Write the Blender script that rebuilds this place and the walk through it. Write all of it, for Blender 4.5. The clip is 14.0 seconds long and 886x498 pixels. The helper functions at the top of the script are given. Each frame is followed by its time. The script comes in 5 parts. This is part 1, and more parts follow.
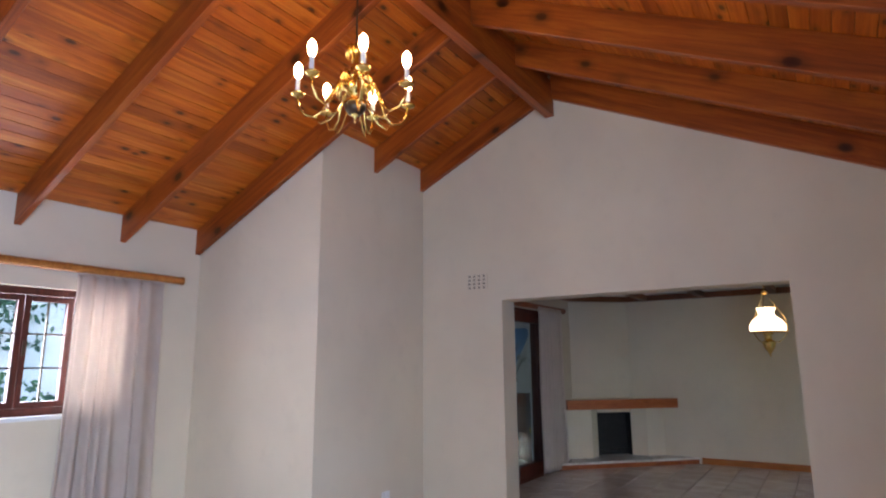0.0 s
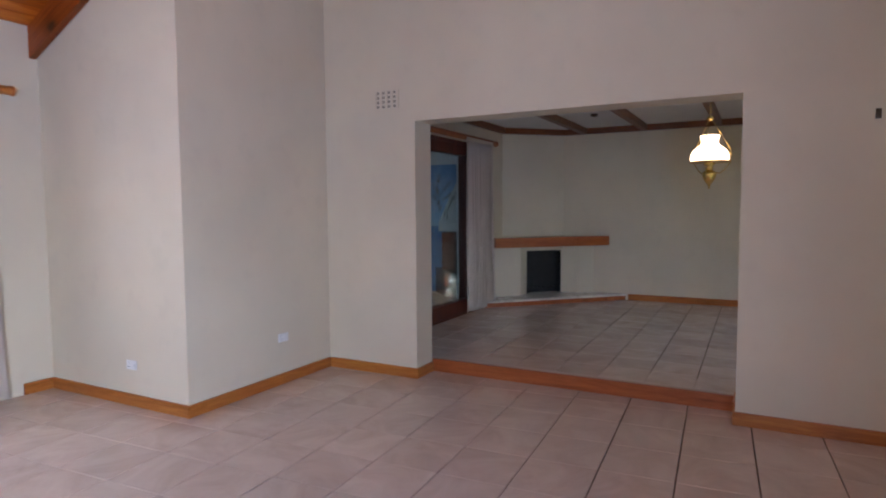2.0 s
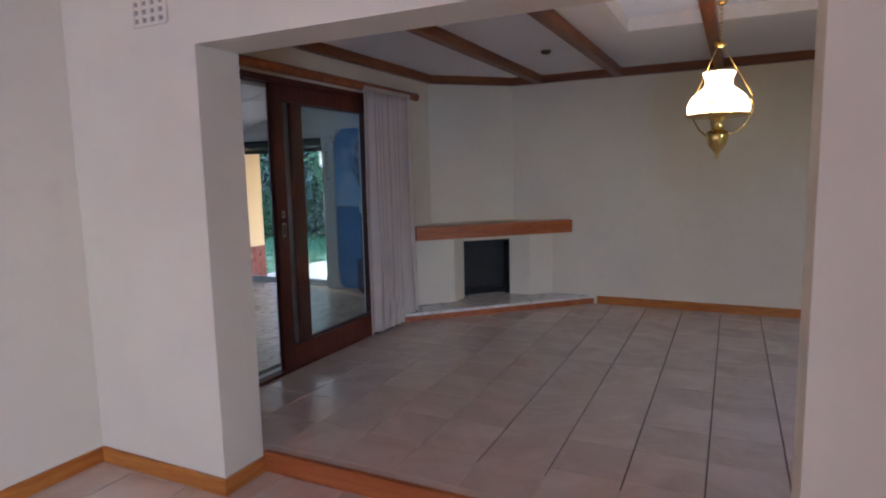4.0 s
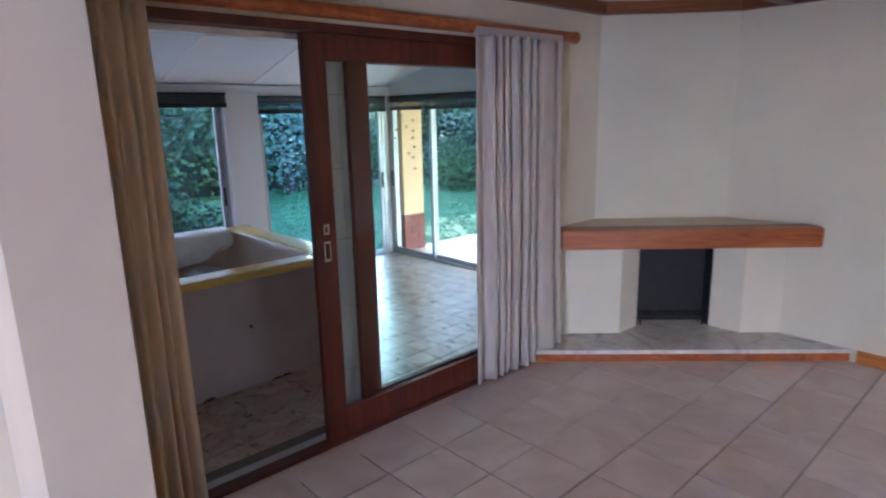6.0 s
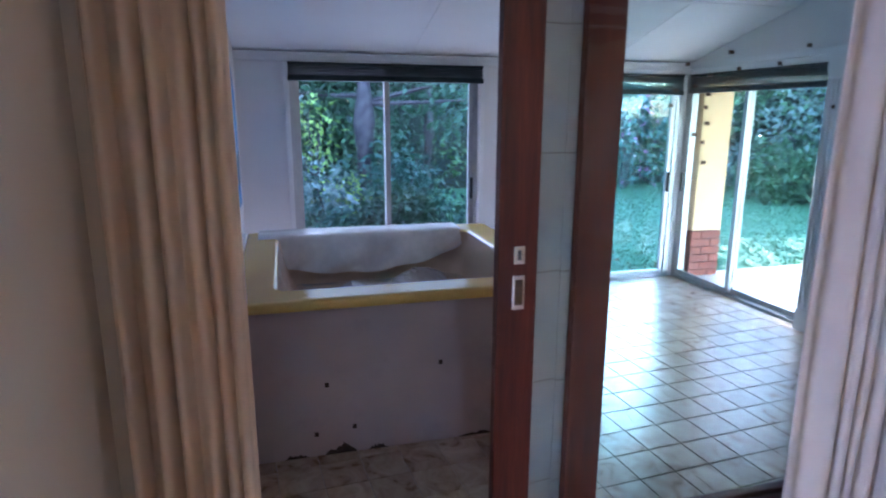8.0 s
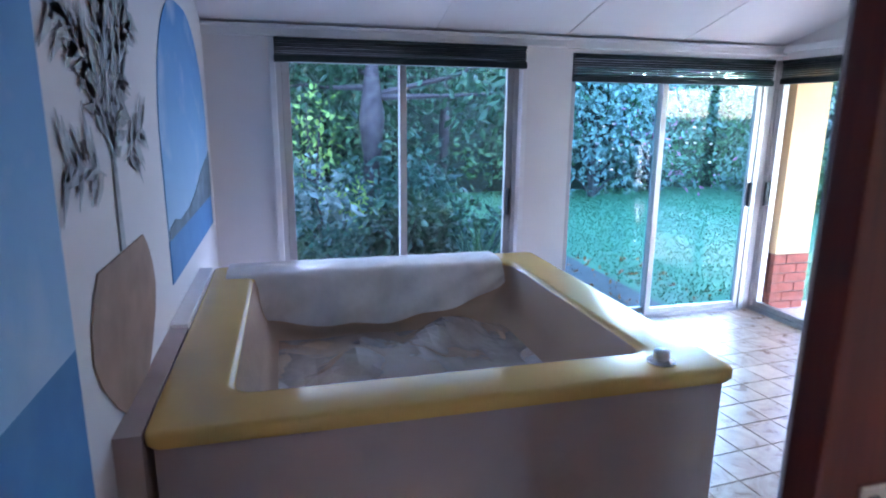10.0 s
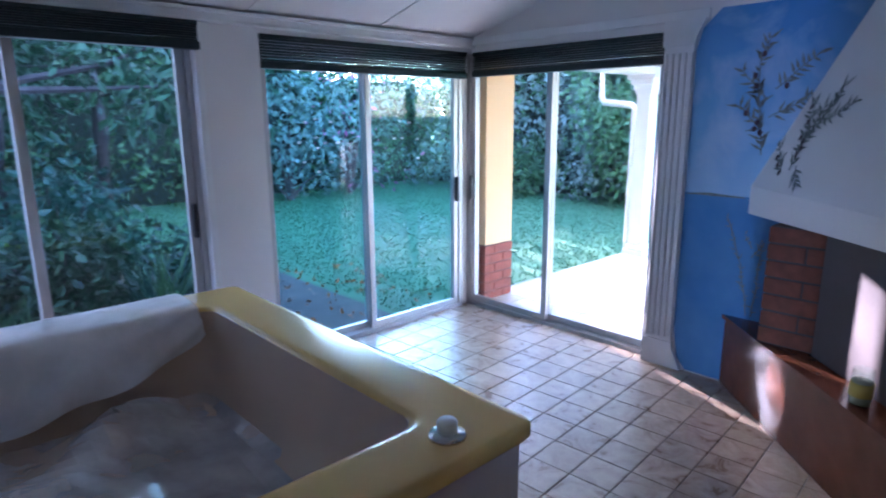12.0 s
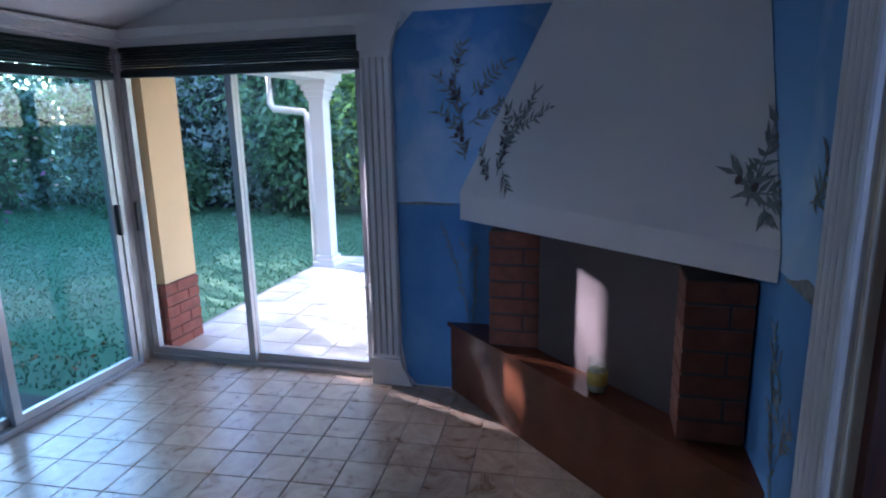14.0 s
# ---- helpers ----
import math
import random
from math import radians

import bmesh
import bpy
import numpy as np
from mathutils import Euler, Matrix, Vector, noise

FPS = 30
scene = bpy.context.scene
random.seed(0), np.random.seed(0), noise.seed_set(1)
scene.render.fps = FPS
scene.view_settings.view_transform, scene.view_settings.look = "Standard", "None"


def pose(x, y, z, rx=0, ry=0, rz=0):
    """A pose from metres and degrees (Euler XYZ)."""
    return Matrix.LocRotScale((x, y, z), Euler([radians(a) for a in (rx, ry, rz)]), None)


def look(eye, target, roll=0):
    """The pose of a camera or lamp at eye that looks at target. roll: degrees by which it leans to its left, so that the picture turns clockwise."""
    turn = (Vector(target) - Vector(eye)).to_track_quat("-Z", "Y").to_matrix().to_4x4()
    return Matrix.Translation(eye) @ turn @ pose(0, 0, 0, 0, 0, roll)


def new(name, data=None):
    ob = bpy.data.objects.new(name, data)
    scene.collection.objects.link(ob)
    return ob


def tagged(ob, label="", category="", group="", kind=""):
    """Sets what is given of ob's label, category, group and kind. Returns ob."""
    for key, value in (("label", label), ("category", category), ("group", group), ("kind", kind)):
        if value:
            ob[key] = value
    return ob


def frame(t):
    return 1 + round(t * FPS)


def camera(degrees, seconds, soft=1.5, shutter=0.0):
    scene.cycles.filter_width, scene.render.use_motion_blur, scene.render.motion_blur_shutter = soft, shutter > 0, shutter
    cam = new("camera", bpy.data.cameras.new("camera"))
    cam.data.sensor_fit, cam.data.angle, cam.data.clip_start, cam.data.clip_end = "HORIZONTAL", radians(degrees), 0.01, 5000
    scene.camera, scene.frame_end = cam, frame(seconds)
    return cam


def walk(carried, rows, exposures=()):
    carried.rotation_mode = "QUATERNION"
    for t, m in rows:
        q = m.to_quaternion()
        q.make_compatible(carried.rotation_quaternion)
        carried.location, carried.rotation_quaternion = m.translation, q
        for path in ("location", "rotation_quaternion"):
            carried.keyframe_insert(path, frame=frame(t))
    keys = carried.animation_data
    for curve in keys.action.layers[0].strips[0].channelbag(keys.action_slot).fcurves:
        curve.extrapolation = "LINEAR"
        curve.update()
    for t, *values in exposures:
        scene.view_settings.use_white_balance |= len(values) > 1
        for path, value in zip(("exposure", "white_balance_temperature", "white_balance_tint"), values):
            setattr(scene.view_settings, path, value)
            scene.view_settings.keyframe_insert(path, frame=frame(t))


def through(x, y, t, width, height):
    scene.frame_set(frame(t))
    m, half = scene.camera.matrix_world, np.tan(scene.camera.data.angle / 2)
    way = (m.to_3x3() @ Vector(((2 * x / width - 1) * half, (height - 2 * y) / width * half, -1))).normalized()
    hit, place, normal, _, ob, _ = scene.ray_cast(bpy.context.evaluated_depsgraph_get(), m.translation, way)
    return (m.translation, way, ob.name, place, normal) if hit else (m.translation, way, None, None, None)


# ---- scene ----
cam = camera(72.8, 14.0, soft=2.0, shutter=0.3)
PATH = [
    (0, (2.684, -5.271, 1.579), (1.627, -3.615, 1.954), -0.4),
    (0.5, (2.688, -5.215, 1.541), (1.661, -3.514, 1.769), -0.4),
    (1, (2.691, -5.093, 1.48), (1.692, -3.362, 1.552), -0.4),
    (1.5, (2.657, -4.846, 1.436), (1.679, -3.102, 1.38), -0.4),
    (2, (2.58, -4.387, 1.456), (1.647, -2.623, 1.322), -0.4),
    (2.2, (2.574, -4.221, 1.425), (1.66, -2.448, 1.281), -0.2),
    (2.5, (2.483, -3.843, 1.463), (1.605, -2.052, 1.316), -0.7),
    (3, (2.421, -3.244, 1.482), (1.557, -1.447, 1.319), -0.75),
    (3.2, (2.388, -2.994, 1.457), (1.532, -1.195, 1.284), -0.9),
    (5.3, (2.038, -0.763, 1.864), (0.911, 0.834, 1.44), -1.4),
    (5.5, (2.002, -0.58, 1.867), (0.791, 0.951, 1.431), -1.4),
    (6, (1.858, -0.177, 1.863), (0.415, 1.135, 1.423), -1.3),
    (6.5, (1.607, 0.154, 1.876), (0.008, 1.269, 1.43), -0.9),
    (7, (1.381, 0.397, 1.766), (-0.343, 1.313, 1.334), -0.5),
    (7.5, (1.119, 0.64, 1.687), (-0.705, 1.34, 1.259), -0.2),
    (8, (0.85, 0.736, 1.705), (-1.034, 1.244, 1.268), 0.2),
    (8.2, (0.754, 0.756, 1.722), (-1.142, 1.212, 1.279), 0.4),
    (10.3, (-0.505, 0.926, 1.66), (-2.387, 1.442, 1.221), 0.6),
    (10.5, (-0.578, 0.968, 1.656), (-2.439, 1.556, 1.219), 0.5),
    (11, (-0.740, 1.034, 1.641), (-2.522, 1.829, 1.204), 0.4),
    (11.5, (-0.921, 1.104, 1.641), (-2.537, 2.199, 1.206), -0.1),
    (12, (-1.044, 1.147, 1.624), (-2.467, 2.484, 1.188), -0.3),
    (12.5, (-1.184, 1.259, 1.611), (-2.382, 2.801, 1.177), -0.6),
    (13, (-1.315, 1.338, 1.617), (-2.294, 3.028, 1.186), -0.7),
    (13.5, (-1.492, 1.37, 1.655), (-2.158, 3.205, 1.22), -1.1),
    (14, (-1.552, 1.42, 1.644), (-2.048, 3.309, 1.213), -1.1),
]
EXPOSURES = [(0.0, 3.75, 6350, 27), (3.2, 3.9, 6150, 32), (5.5, 4.75, 5900, 35), (6.5, 5.15, 5750, 36), (8.0, 5.4, 5400, 38), (10.5, 5.55, 5350, 38), (11.0, 5.4, 5300, 38), (12.0, 4.8, 5250, 38), (13.0, 4.25, 5300, 37), (14.0, 3.9, 5350, 36)]
walk(cam, [(t, look(e, g, r)) for t, e, g, r in PATH], EXPOSURES)

# ---- daylight ----
SUN_AZ, SUN_EL = 292.0, 18.5      # a low afternoon sun beyond the lawn
world = bpy.data.worlds.new("sky")
scene.world = world
world.use_nodes = True
wn = world.node_tree.nodes
sky = wn.new("ShaderNodeTexSky")
sky.sky_type = 'NISHITA'
sky.sun_disc = False
sky.sun_elevation = radians(SUN_EL)
sky.sun_rotation = radians(SUN_AZ)
sky.dust_density = 0.6
world.node_tree.links.new(sky.outputs[0], wn["Background"].inputs[0])
wn["Background"].inputs[1].default_value = 0.15

sun = new("sun", bpy.data.lights.new("sun", 'SUN'))
sun.data.energy, sun.data.angle, sun.data.color = 2.0, radians(0.6), (1.0, 0.93, 0.82)
_a, _e = radians(SUN_AZ), radians(SUN_EL)
sun.matrix_world = look((math.sin(_a) * math.cos(_e) * 30, math.cos(_a) * math.cos(_e) * 30, math.sin(_e) * 30), (0, 0, 0))


def window_light(name, m, w, h, power, color=(0.80, 0.90, 1.0)):
    lamp = new(name, bpy.data.lights.new(name, 'AREA'))
    lamp.data.shape, lamp.data.size, lamp.data.size_y = 'RECTANGLE', w, h
    lamp.data.energy, lamp.data.color = power, color
    lamp.matrix_world = m
    return lamp


window_light("daylight_living_window", look((-2.74, -3.05, 1.72), (0.0, -3.05, 1.2)), 1.4, 0.95, 7.0)
# the second lamp stands in the added, unseen east doors; bluish light
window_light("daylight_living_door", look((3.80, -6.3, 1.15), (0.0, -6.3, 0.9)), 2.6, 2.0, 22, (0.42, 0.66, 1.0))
window_light("daylight_skylight", look((2.1, 2.2, 2.80), (2.1, 2.2, 0.0)), 1.2, 1.0, 0.25, (0.95, 0.97, 1.0))
window_light("daylight_fern_window", look((-4.66, 1.70, 1.1), (0.0, 1.70, 0.8)), 1.7, 2.0, 0.32, (0.72, 0.86, 1.0))
window_light("daylight_lawn_door", look((-4.66, 3.78, 1.1), (0.0, 3.78, 0.8)), 1.6, 2.0, 0.12, (0.72, 0.86, 1.0))
window_light("daylight_patio_door", look((-3.66, 4.93, 1.15), (-3.35, 2.2, 0.1)), 1.5, 1.9, 0.18, (0.72, 0.88, 1.0)).data.spread = radians(80)

# ---- materials ----
def srgb(h):
    c = [int(h[i:i + 2], 16) / 255 for i in (0, 2, 4)]
    return tuple(v / 12.92 if v <= 0.04045 else ((v + 0.055) / 1.055) ** 2.4 for v in c) + (1.0,)


class Mat:
    """A node material with a short hand for its nodes."""
    def __init__(self, name, rough=0.6, metal=0.0, spec=0.5):
        self.m = bpy.data.materials.new(name)
        self.m.use_nodes = True
        self.t = self.m.node_tree
        self.p = self.t.nodes["Principled BSDF"]
        self.p.inputs["Roughness"].default_value = rough
        self.p.inputs["Metallic"].default_value = metal
        self.p.inputs["Specular IOR Level"].default_value = spec

    def node(self, kind, **sets):
        n = self.t.nodes.new("ShaderNode" + kind)
        for k, v in sets.items():
            if k in ("operation", "blend_type", "data_type", "feature", "wave_type", "bands_direction", "distribution", "noise_dimensions"):
                if k == "operation": n.operation = v
                elif k == "blend_type": n.blend_type = v
                elif k == "data_type": n.data_type = v
                elif k == "feature": n.feature = v
                elif k == "wave_type": n.wave_type = v
                elif k == "bands_direction": n.bands_direction = v
            else:
                n.inputs[k.replace("_", " ")].default_value = v
        return n

    def link(self, a, b):
        self.t.links.new(a, b)

    def coords(self, scale=(1, 1, 1), shuffle=False):
        tc = self.node("TexCoord")
        mp = self.node("Mapping")
        mp.inputs["Scale"].default_value = scale
        if shuffle:
            oi = self.node("ObjectInfo")
            vm = self.node("VectorMath", operation='SCALE')
            vm.inputs[0].default_value = (37.0, 91.0, 53.0)
            self.link(oi.outputs["Random"], vm.inputs["Scale"])
            self.link(vm.outputs[0], mp.inputs["Location"])
        self.link(tc.outputs["Object"], mp.inputs["Vector"])
        return mp.outputs[0]

    def noise(self, vec, scale, detail=4.0, rough=0.55, distort=0.0):
        n = self.node("TexNoise", Scale=scale, Detail=detail, Roughness=rough, Distortion=distort)
        self.link(vec, n.inputs["Vector"])
        return n.outputs[0]

    def ramp(self, fac, stops):
        r = self.node("ValToRGB")
        while len(r.color_ramp.elements) < len(stops):
            r.color_ramp.elements.new(0.5)
        for el, (pos, col) in zip(r.color_ramp.elements, stops):
            el.position, el.color = pos, col
        self.link(fac, r.inputs[0])
        return r.outputs[0]

    def mix(self, fac, a, b, blend='MIX'):
        n = self.node("MixRGB", blend_type=blend)
        for i, v in enumerate((fac, a, b)):
            if hasattr(v, "is_output"):
                self.link(v, n.inputs[i])
            else:
                n.inputs[i].default_value = v
        return n.outputs[0]

    def math(self, op, a, b=0.5):
        n = self.node("Math", operation=op)
        for i, v in enumerate((a, b)):
            if hasattr(v, "is_output"):
                self.link(v, n.inputs[i])
            else:
                n.inputs[i].default_value = v
        return n.outputs[0]

    def color(self, c):
        if hasattr(c, "is_output"):
            self.link(c, self.p.inputs["Base Color"])
        else:
            self.p.inputs["Base Color"].default_value = c
        return self

    def rough(self, fac, lo, hi):
        n = self.node("MapRange")
        n.inputs["To Min"].default_value, n.inputs["To Max"].default_value = lo, hi
        self.link(fac, n.inputs["Value"])
        self.link(n.outputs[0], self.p.inputs["Roughness"])
        return self

    def bump(self, h, strength=0.2, dist=0.01):
        b = self.node("Bump", Strength=strength, Distance=dist)
        self.link(h, b.inputs["Height"])
        self.link(b.outputs[0], self.p.inputs["Normal"])
        return self


def lit(c, k):
    return (c[0] * k, c[1] * k, c[2] * k, 1.0)


def plaster(name, col, wear=0.10, rough=0.75):
    m = Mat(name, rough, spec=0.3)
    v = m.coords()
    big, mid, fine = m.noise(v, 0.9, 3), m.noise(v, 6.0, 5), m.noise(v, 120.0, 3)
    c = m.mix(m.ramp(big, [(0.35, (0, 0, 0, 1)), (0.7, (1, 1, 1, 1))]), lit(col, 1 - wear), col)
    c = m.mix(m.ramp(mid, [(0.55, (0, 0, 0, 1)), (0.75, (0.35, 0.35, 0.35, 1))]), c, lit(col, 1 - 1.6 * wear))
    m.color(c)
    m.bump(m.math('ADD', m.math('MULTIPLY', fine, 0.35), mid), 0.12, 0.006)
    return m.m


def wood(name, dark, mid, light, stretch=(0.6, 14, 14), knots=None, rough=0.42, island=False):
    m = Mat(name, rough)
    v = m.coords(stretch, shuffle=True)
    if island:
        g = m.node("NewGeometry")
        off = m.node("VectorMath", operation='SCALE')
        off.inputs[0].default_value = (31.0, 17.0, 23.0)
        m.link(g.outputs["Random Per Island"], off.inputs["Scale"])
        add = m.node("VectorMath", operation='ADD')
        m.link(v, add.inputs[0]); m.link(off.outputs[0], add.inputs[1])
        v = add.outputs[0]
    grain = m.noise(v, 1.2, 8, 0.65, 0.8)
    fine = m.noise(v, 6.0, 6, 0.7)
    c = m.ramp(grain, [(0.28, dark), (0.50, mid), (0.72, light)])
    c = m.mix(m.ramp(fine, [(0.45, (0, 0, 0, 1)), (0.75, (0.55, 0.55, 0.55, 1))]), c, dark)
    if island:
        tone = m.ramp(g.outputs["Random Per Island"], [(0.0, (0.72, 0.68, 0.62, 1)), (1.0, (1.15, 1.12, 1.08, 1))])
        c = m.mix(1.0, c, tone, 'MULTIPLY')
    if knots:
        kv = m.coords(knots, shuffle=True)
        if island:
            a2 = m.node("VectorMath", operation='ADD')
            m.link(kv, a2.inputs[0]); m.link(off.outputs[0], a2.inputs[1])
            kv = a2.outputs[0]
        vo = m.node("TexVoronoi", Scale=1.0)
        m.link(kv, vo.inputs["Vector"])
        k = m.ramp(vo.outputs["Distance"], [(0.0, (1, 1, 1, 1)), (0.13, (0.85, 0.85, 0.85, 1)), (0.20, (0.35, 0.35, 0.35, 1)), (0.42, (0, 0, 0, 1))])
        sc = m.node("SeparateColor")
        m.link(vo.outputs["Color"], sc.inputs[0])
        k = m.math('MULTIPLY', k, m.math('GREATER_THAN', sc.outputs[0], 0.33))
        c = m.mix(k, c, lit(dark, 0.16))
    m.color(c).rough(fine, rough - 0.1, rough + 0.15)
    m.bump(grain, 0.08, 0.004)
    return m.m


def tile(name, a, b, c_vein, rough=(0.18, 0.38), scale=3.0, vary=0.12):
    m = Mat(name, 0.3)
    v = m.coords(shuffle=True)
    n1, n2 = m.noise(v, scale, 6, 0.6, 1.2), m.noise(v, scale * 9, 5)
    c = m.ramp(n1, [(0.30, c_vein), (0.45, a), (0.66, b)])
    oi = m.node("ObjectInfo")
    tone = m.ramp(oi.outputs["Random"], [(0.0, lit((1, 1, 1), 1 - vary)), (1.0, lit((1, 1, 1), 1 + vary))])
    c = m.mix(1.0, c, tone, 'MULTIPLY')
    c = m.mix(m.ramp(n2, [(0.5, (0, 0, 0, 1)), (0.8, (0.15, 0.15, 0.15, 1))]), c, c_vein)
    m.color(c).rough(n1, *rough)
    m.bump(n1, 0.03, 0.002)
    return m.m


def simple(name, col, rough=0.5, metal=0.0, vary=0.15, scale=8.0, bump=0.05):
    m = Mat(name, rough, metal)
    v = m.coords(shuffle=True)
    n1, n2 = m.noise(v, scale, 4), m.noise(v, scale * 14, 3)
    c = m.mix(m.ramp(n1, [(0.3, (0, 0, 0, 1)), (0.75, (1, 1, 1, 1))]), lit(col, 1 - vary), lit(col, 1 + vary * 0.5))
    m.color(c).rough(n2, max(0.02, rough - 0.08), min(1, rough + 0.1))
    if bump:
        m.bump(n2, bump, 0.002)
    return m.m


def glass(name, tint=(0.93, 0.98, 0.97, 1)):
    m = Mat(name)
    t = m.t
    tr, gl, mx, lw = (t.nodes.new("ShaderNode" + k) for k in ("BsdfTransparent", "BsdfGlossy", "MixShader", "LayerWeight"))
    tr.inputs[0].default_value = tint
    gl.inputs["Roughness"].default_value = 0.01
    fr = m.math('ADD', m.math('MULTIPLY', m.math('POWER', lw.outputs["Facing"], 5.0), 0.9), 0.024)
    m.link(fr, mx.inputs[0]); m.link(tr.outputs[0], mx.inputs[1]); m.link(gl.outputs[0], mx.inputs[2])
    m.link(mx.outputs[0], t.nodes["Material Output"].inputs[0])
    return m.m


def cloth(name, col, through=0.35):
    m = Mat(name, 0.9, spec=0.1)
    v = m.coords((1, 1, 1))
    n1, n2 = m.noise(v, 3.0, 4), m.noise(v, 400.0, 2)
    c = m.mix(n1, lit(col, 0.85), lit(col, 1.08))
    m.color(c).bump(n2, 0.15, 0.001)
    t = m.t
    tl, mx = t.nodes.new("ShaderNodeBsdfTranslucent"), t.nodes.new("ShaderNodeMixShader")
    m.link(c, tl.inputs[0])
    mx.inputs[0].default_value = through
    m.link(m.p.outputs[0], mx.inputs[1]); m.link(tl.outputs[0], mx.inputs[2])
    m.link(mx.outputs[0], t.nodes["Material Output"].inputs[0])
    return m.m


def glow(name, col, strength):
    m = Mat(name)
    m.p.inputs["Base Color"].default_value = (0.8, 0.8, 0.8, 1)
    m.p.inputs["Emission Color"].default_value = col
    m.p.inputs["Emission Strength"].default_value = strength
    return m.m


def leafy(name, a, b, through=0.3, rough=0.45):
    m = Mat(name, rough, spec=0.4)
    g = m.node("NewGeometry")
    v = m.coords()
    n = m.noise(v, 1.3, 3)
    f = m.math('ADD', m.math('MULTIPLY', g.outputs["Random Per Island"], 0.6), m.math('MULTIPLY', n, 0.5))
    c = m.ramp(f, [(0.15, a), (0.75, b)])
    m.color(c)
    t = m.t
    tl, mx = t.nodes.new("ShaderNodeBsdfTranslucent"), t.nodes.new("ShaderNodeMixShader")
    m.link(c, tl.inputs[0])
    mx.inputs[0].default_value = through
    m.link(m.p.outputs[0], mx.inputs[1]); m.link(tl.outputs[0], mx.inputs[2])
    m.link(mx.outputs[0], t.nodes["Material Output"].inputs[0])
    return m.m


def sky_mural(name):
    """Painted seascape: sky with soft clouds above a painted shore, darker sea below it."""
    m = Mat(name, 0.7, spec=0.25)
    tc = m.node("TexCoord")
    sep = m.node("SeparateXYZ")
    m.link(tc.outputs["Object"], sep.inputs[0])
    v = m.coords((1.0, 1.0, 1.0))
    n = m.noise(v, 2.2, 5, 0.55, 0.4)
    h = m.math('ADD', m.math('MULTIPLY', sep.outputs[2], 0.42), m.math('MULTIPLY', n, 0.16))
    skyc = m.ramp(h, [(0.52, (0.42, 0.60, 0.76, 1)), (0.72, (0.22, 0.44, 0.70, 1)), (1.0, (0.08, 0.25, 0.52, 1))])
    skyc = m.mix(m.ramp(n, [(0.52, (0, 0, 0, 1)), (0.70, (0.55, 0.55, 0.55, 1))]), skyc, (0.62, 0.70, 0.78, 1))
    sea = m.mix(m.noise(v, 5.0, 4), (0.06, 0.20, 0.45, 1), (0.14, 0.33, 0.58, 1))
    c = m.mix(m.math('GREATER_THAN', sep.outputs[2], 1.16), sea, skyc)
    m.color(c).bump(m.noise(v, 120.0, 3), 0.1, 0.003)
    return m.m


WALL = plaster("cream_plaster", srgb("dccfb8"))
WALL_W = plaster("white_plaster", srgb("e4e0de"), 0.06)
CEIL_W = plaster("white_ceiling_board", srgb("e4e2e2"), 0.05)
PINE = wood("knotty_pine_board", srgb("8c3c08"), srgb("bb5f14"), srgb("d4842c"), (10, 0.55, 10), (9.5, 5.0, 0.01), 0.36, True)
RAFTER = wood("stained_pine_rafter", srgb("6e2c08"), srgb("9c4a12"), srgb("ba661c"), (0.7, 12, 12), (3.2, 0.01, 5.0), 0.42)
SKIRT = wood("orange_pine_skirting", srgb("8a4a14"), srgb("b0682a"), srgb("c58138"), (1.5, 18, 18), None, 0.35)
MEDIUM = wood("brown_stained_beam", srgb("5a2f18"), srgb("7d4522"), srgb("96582e"), (1.2, 16, 16), None, 0.4)
MAHOG = wood("dark_red_meranti", srgb("35130c"), srgb("55200f"), srgb("6d2c18"), (16, 16, 1.0), None, 0.44)
MANTEL = wood("orange_brown_mantel", srgb("7c3c16"), srgb("a4562a"), srgb("bb6e38"), (1.3, 14, 14), None, 0.33)
RAILW = wood("varnished_pole", srgb("8c501e"), srgb("b5702f"), srgb("cc8a42"), (1.5, 16, 16), None, 0.38)
TILE_A = tile("pinkish_beige_tile", srgb("d0bfb1"), srgb("dccdc0"), srgb("c6b4a6"), (0.13, 0.27), 2.2, 0.05)
TILE_V = tile("brown_mottled_tile", srgb("b39880"), srgb("c9b49e"), srgb("927662"), (0.20, 0.40), 7.0, 0.10)
TILE_P = tile("pale_patio_tile", srgb("d2c6ba"), srgb("e0d8ce"), srgb("bdae9e"), (0.5, 0.7), 3.0)
GROUT_A = simple("dark_grout", (0.17, 0.13, 0.10, 1), 0.9)
GROUT_V = simple("grey_grout", (0.46, 0.39, 0.33, 1), 0.5)
MARBLE = tile("pale_marble", srgb("c8c0b6"), srgb("ddd8d0"), srgb("9d968e"), (0.13, 0.27), 4.0)
BROWN_T = simple("glazed_brown_tile", srgb("6e412c"), 0.16, 0, 0.25, 6.0, 0.03)
BRICK = simple("dark_red_brick", srgb("834c36"), 0.75, 0, 0.3, 14, 0.3)
BRICK_O = simple("red_face_brick", srgb("8f4a3a"), 0.8, 0, 0.3, 14, 0.3)
MORTAR = simple("mortar", (0.10, 0.08, 0.07, 1), 0.95)
SOOT = simple("black_soot_steel", (0.012, 0.011, 0.010, 1), 0.7, 0, 0.4, 12)
FIREBACK = simple("brown_grey_board", srgb("5f5250"), 0.7, 0, 0.12, 4)
BRASS = simple("polished_brass", (0.83, 0.60, 0.20, 1), 0.18, 1.0, 0.08, 20, 0.0)
DARKB = simple("dark_bronze", (0.10, 0.07, 0.045, 1), 0.35, 0.8, 0.2, 20, 0.0)
ALU = simple("grey_aluminium", (0.50, 0.49, 0.49, 1), 0.38, 0.45, 0.1, 10, 0.0)
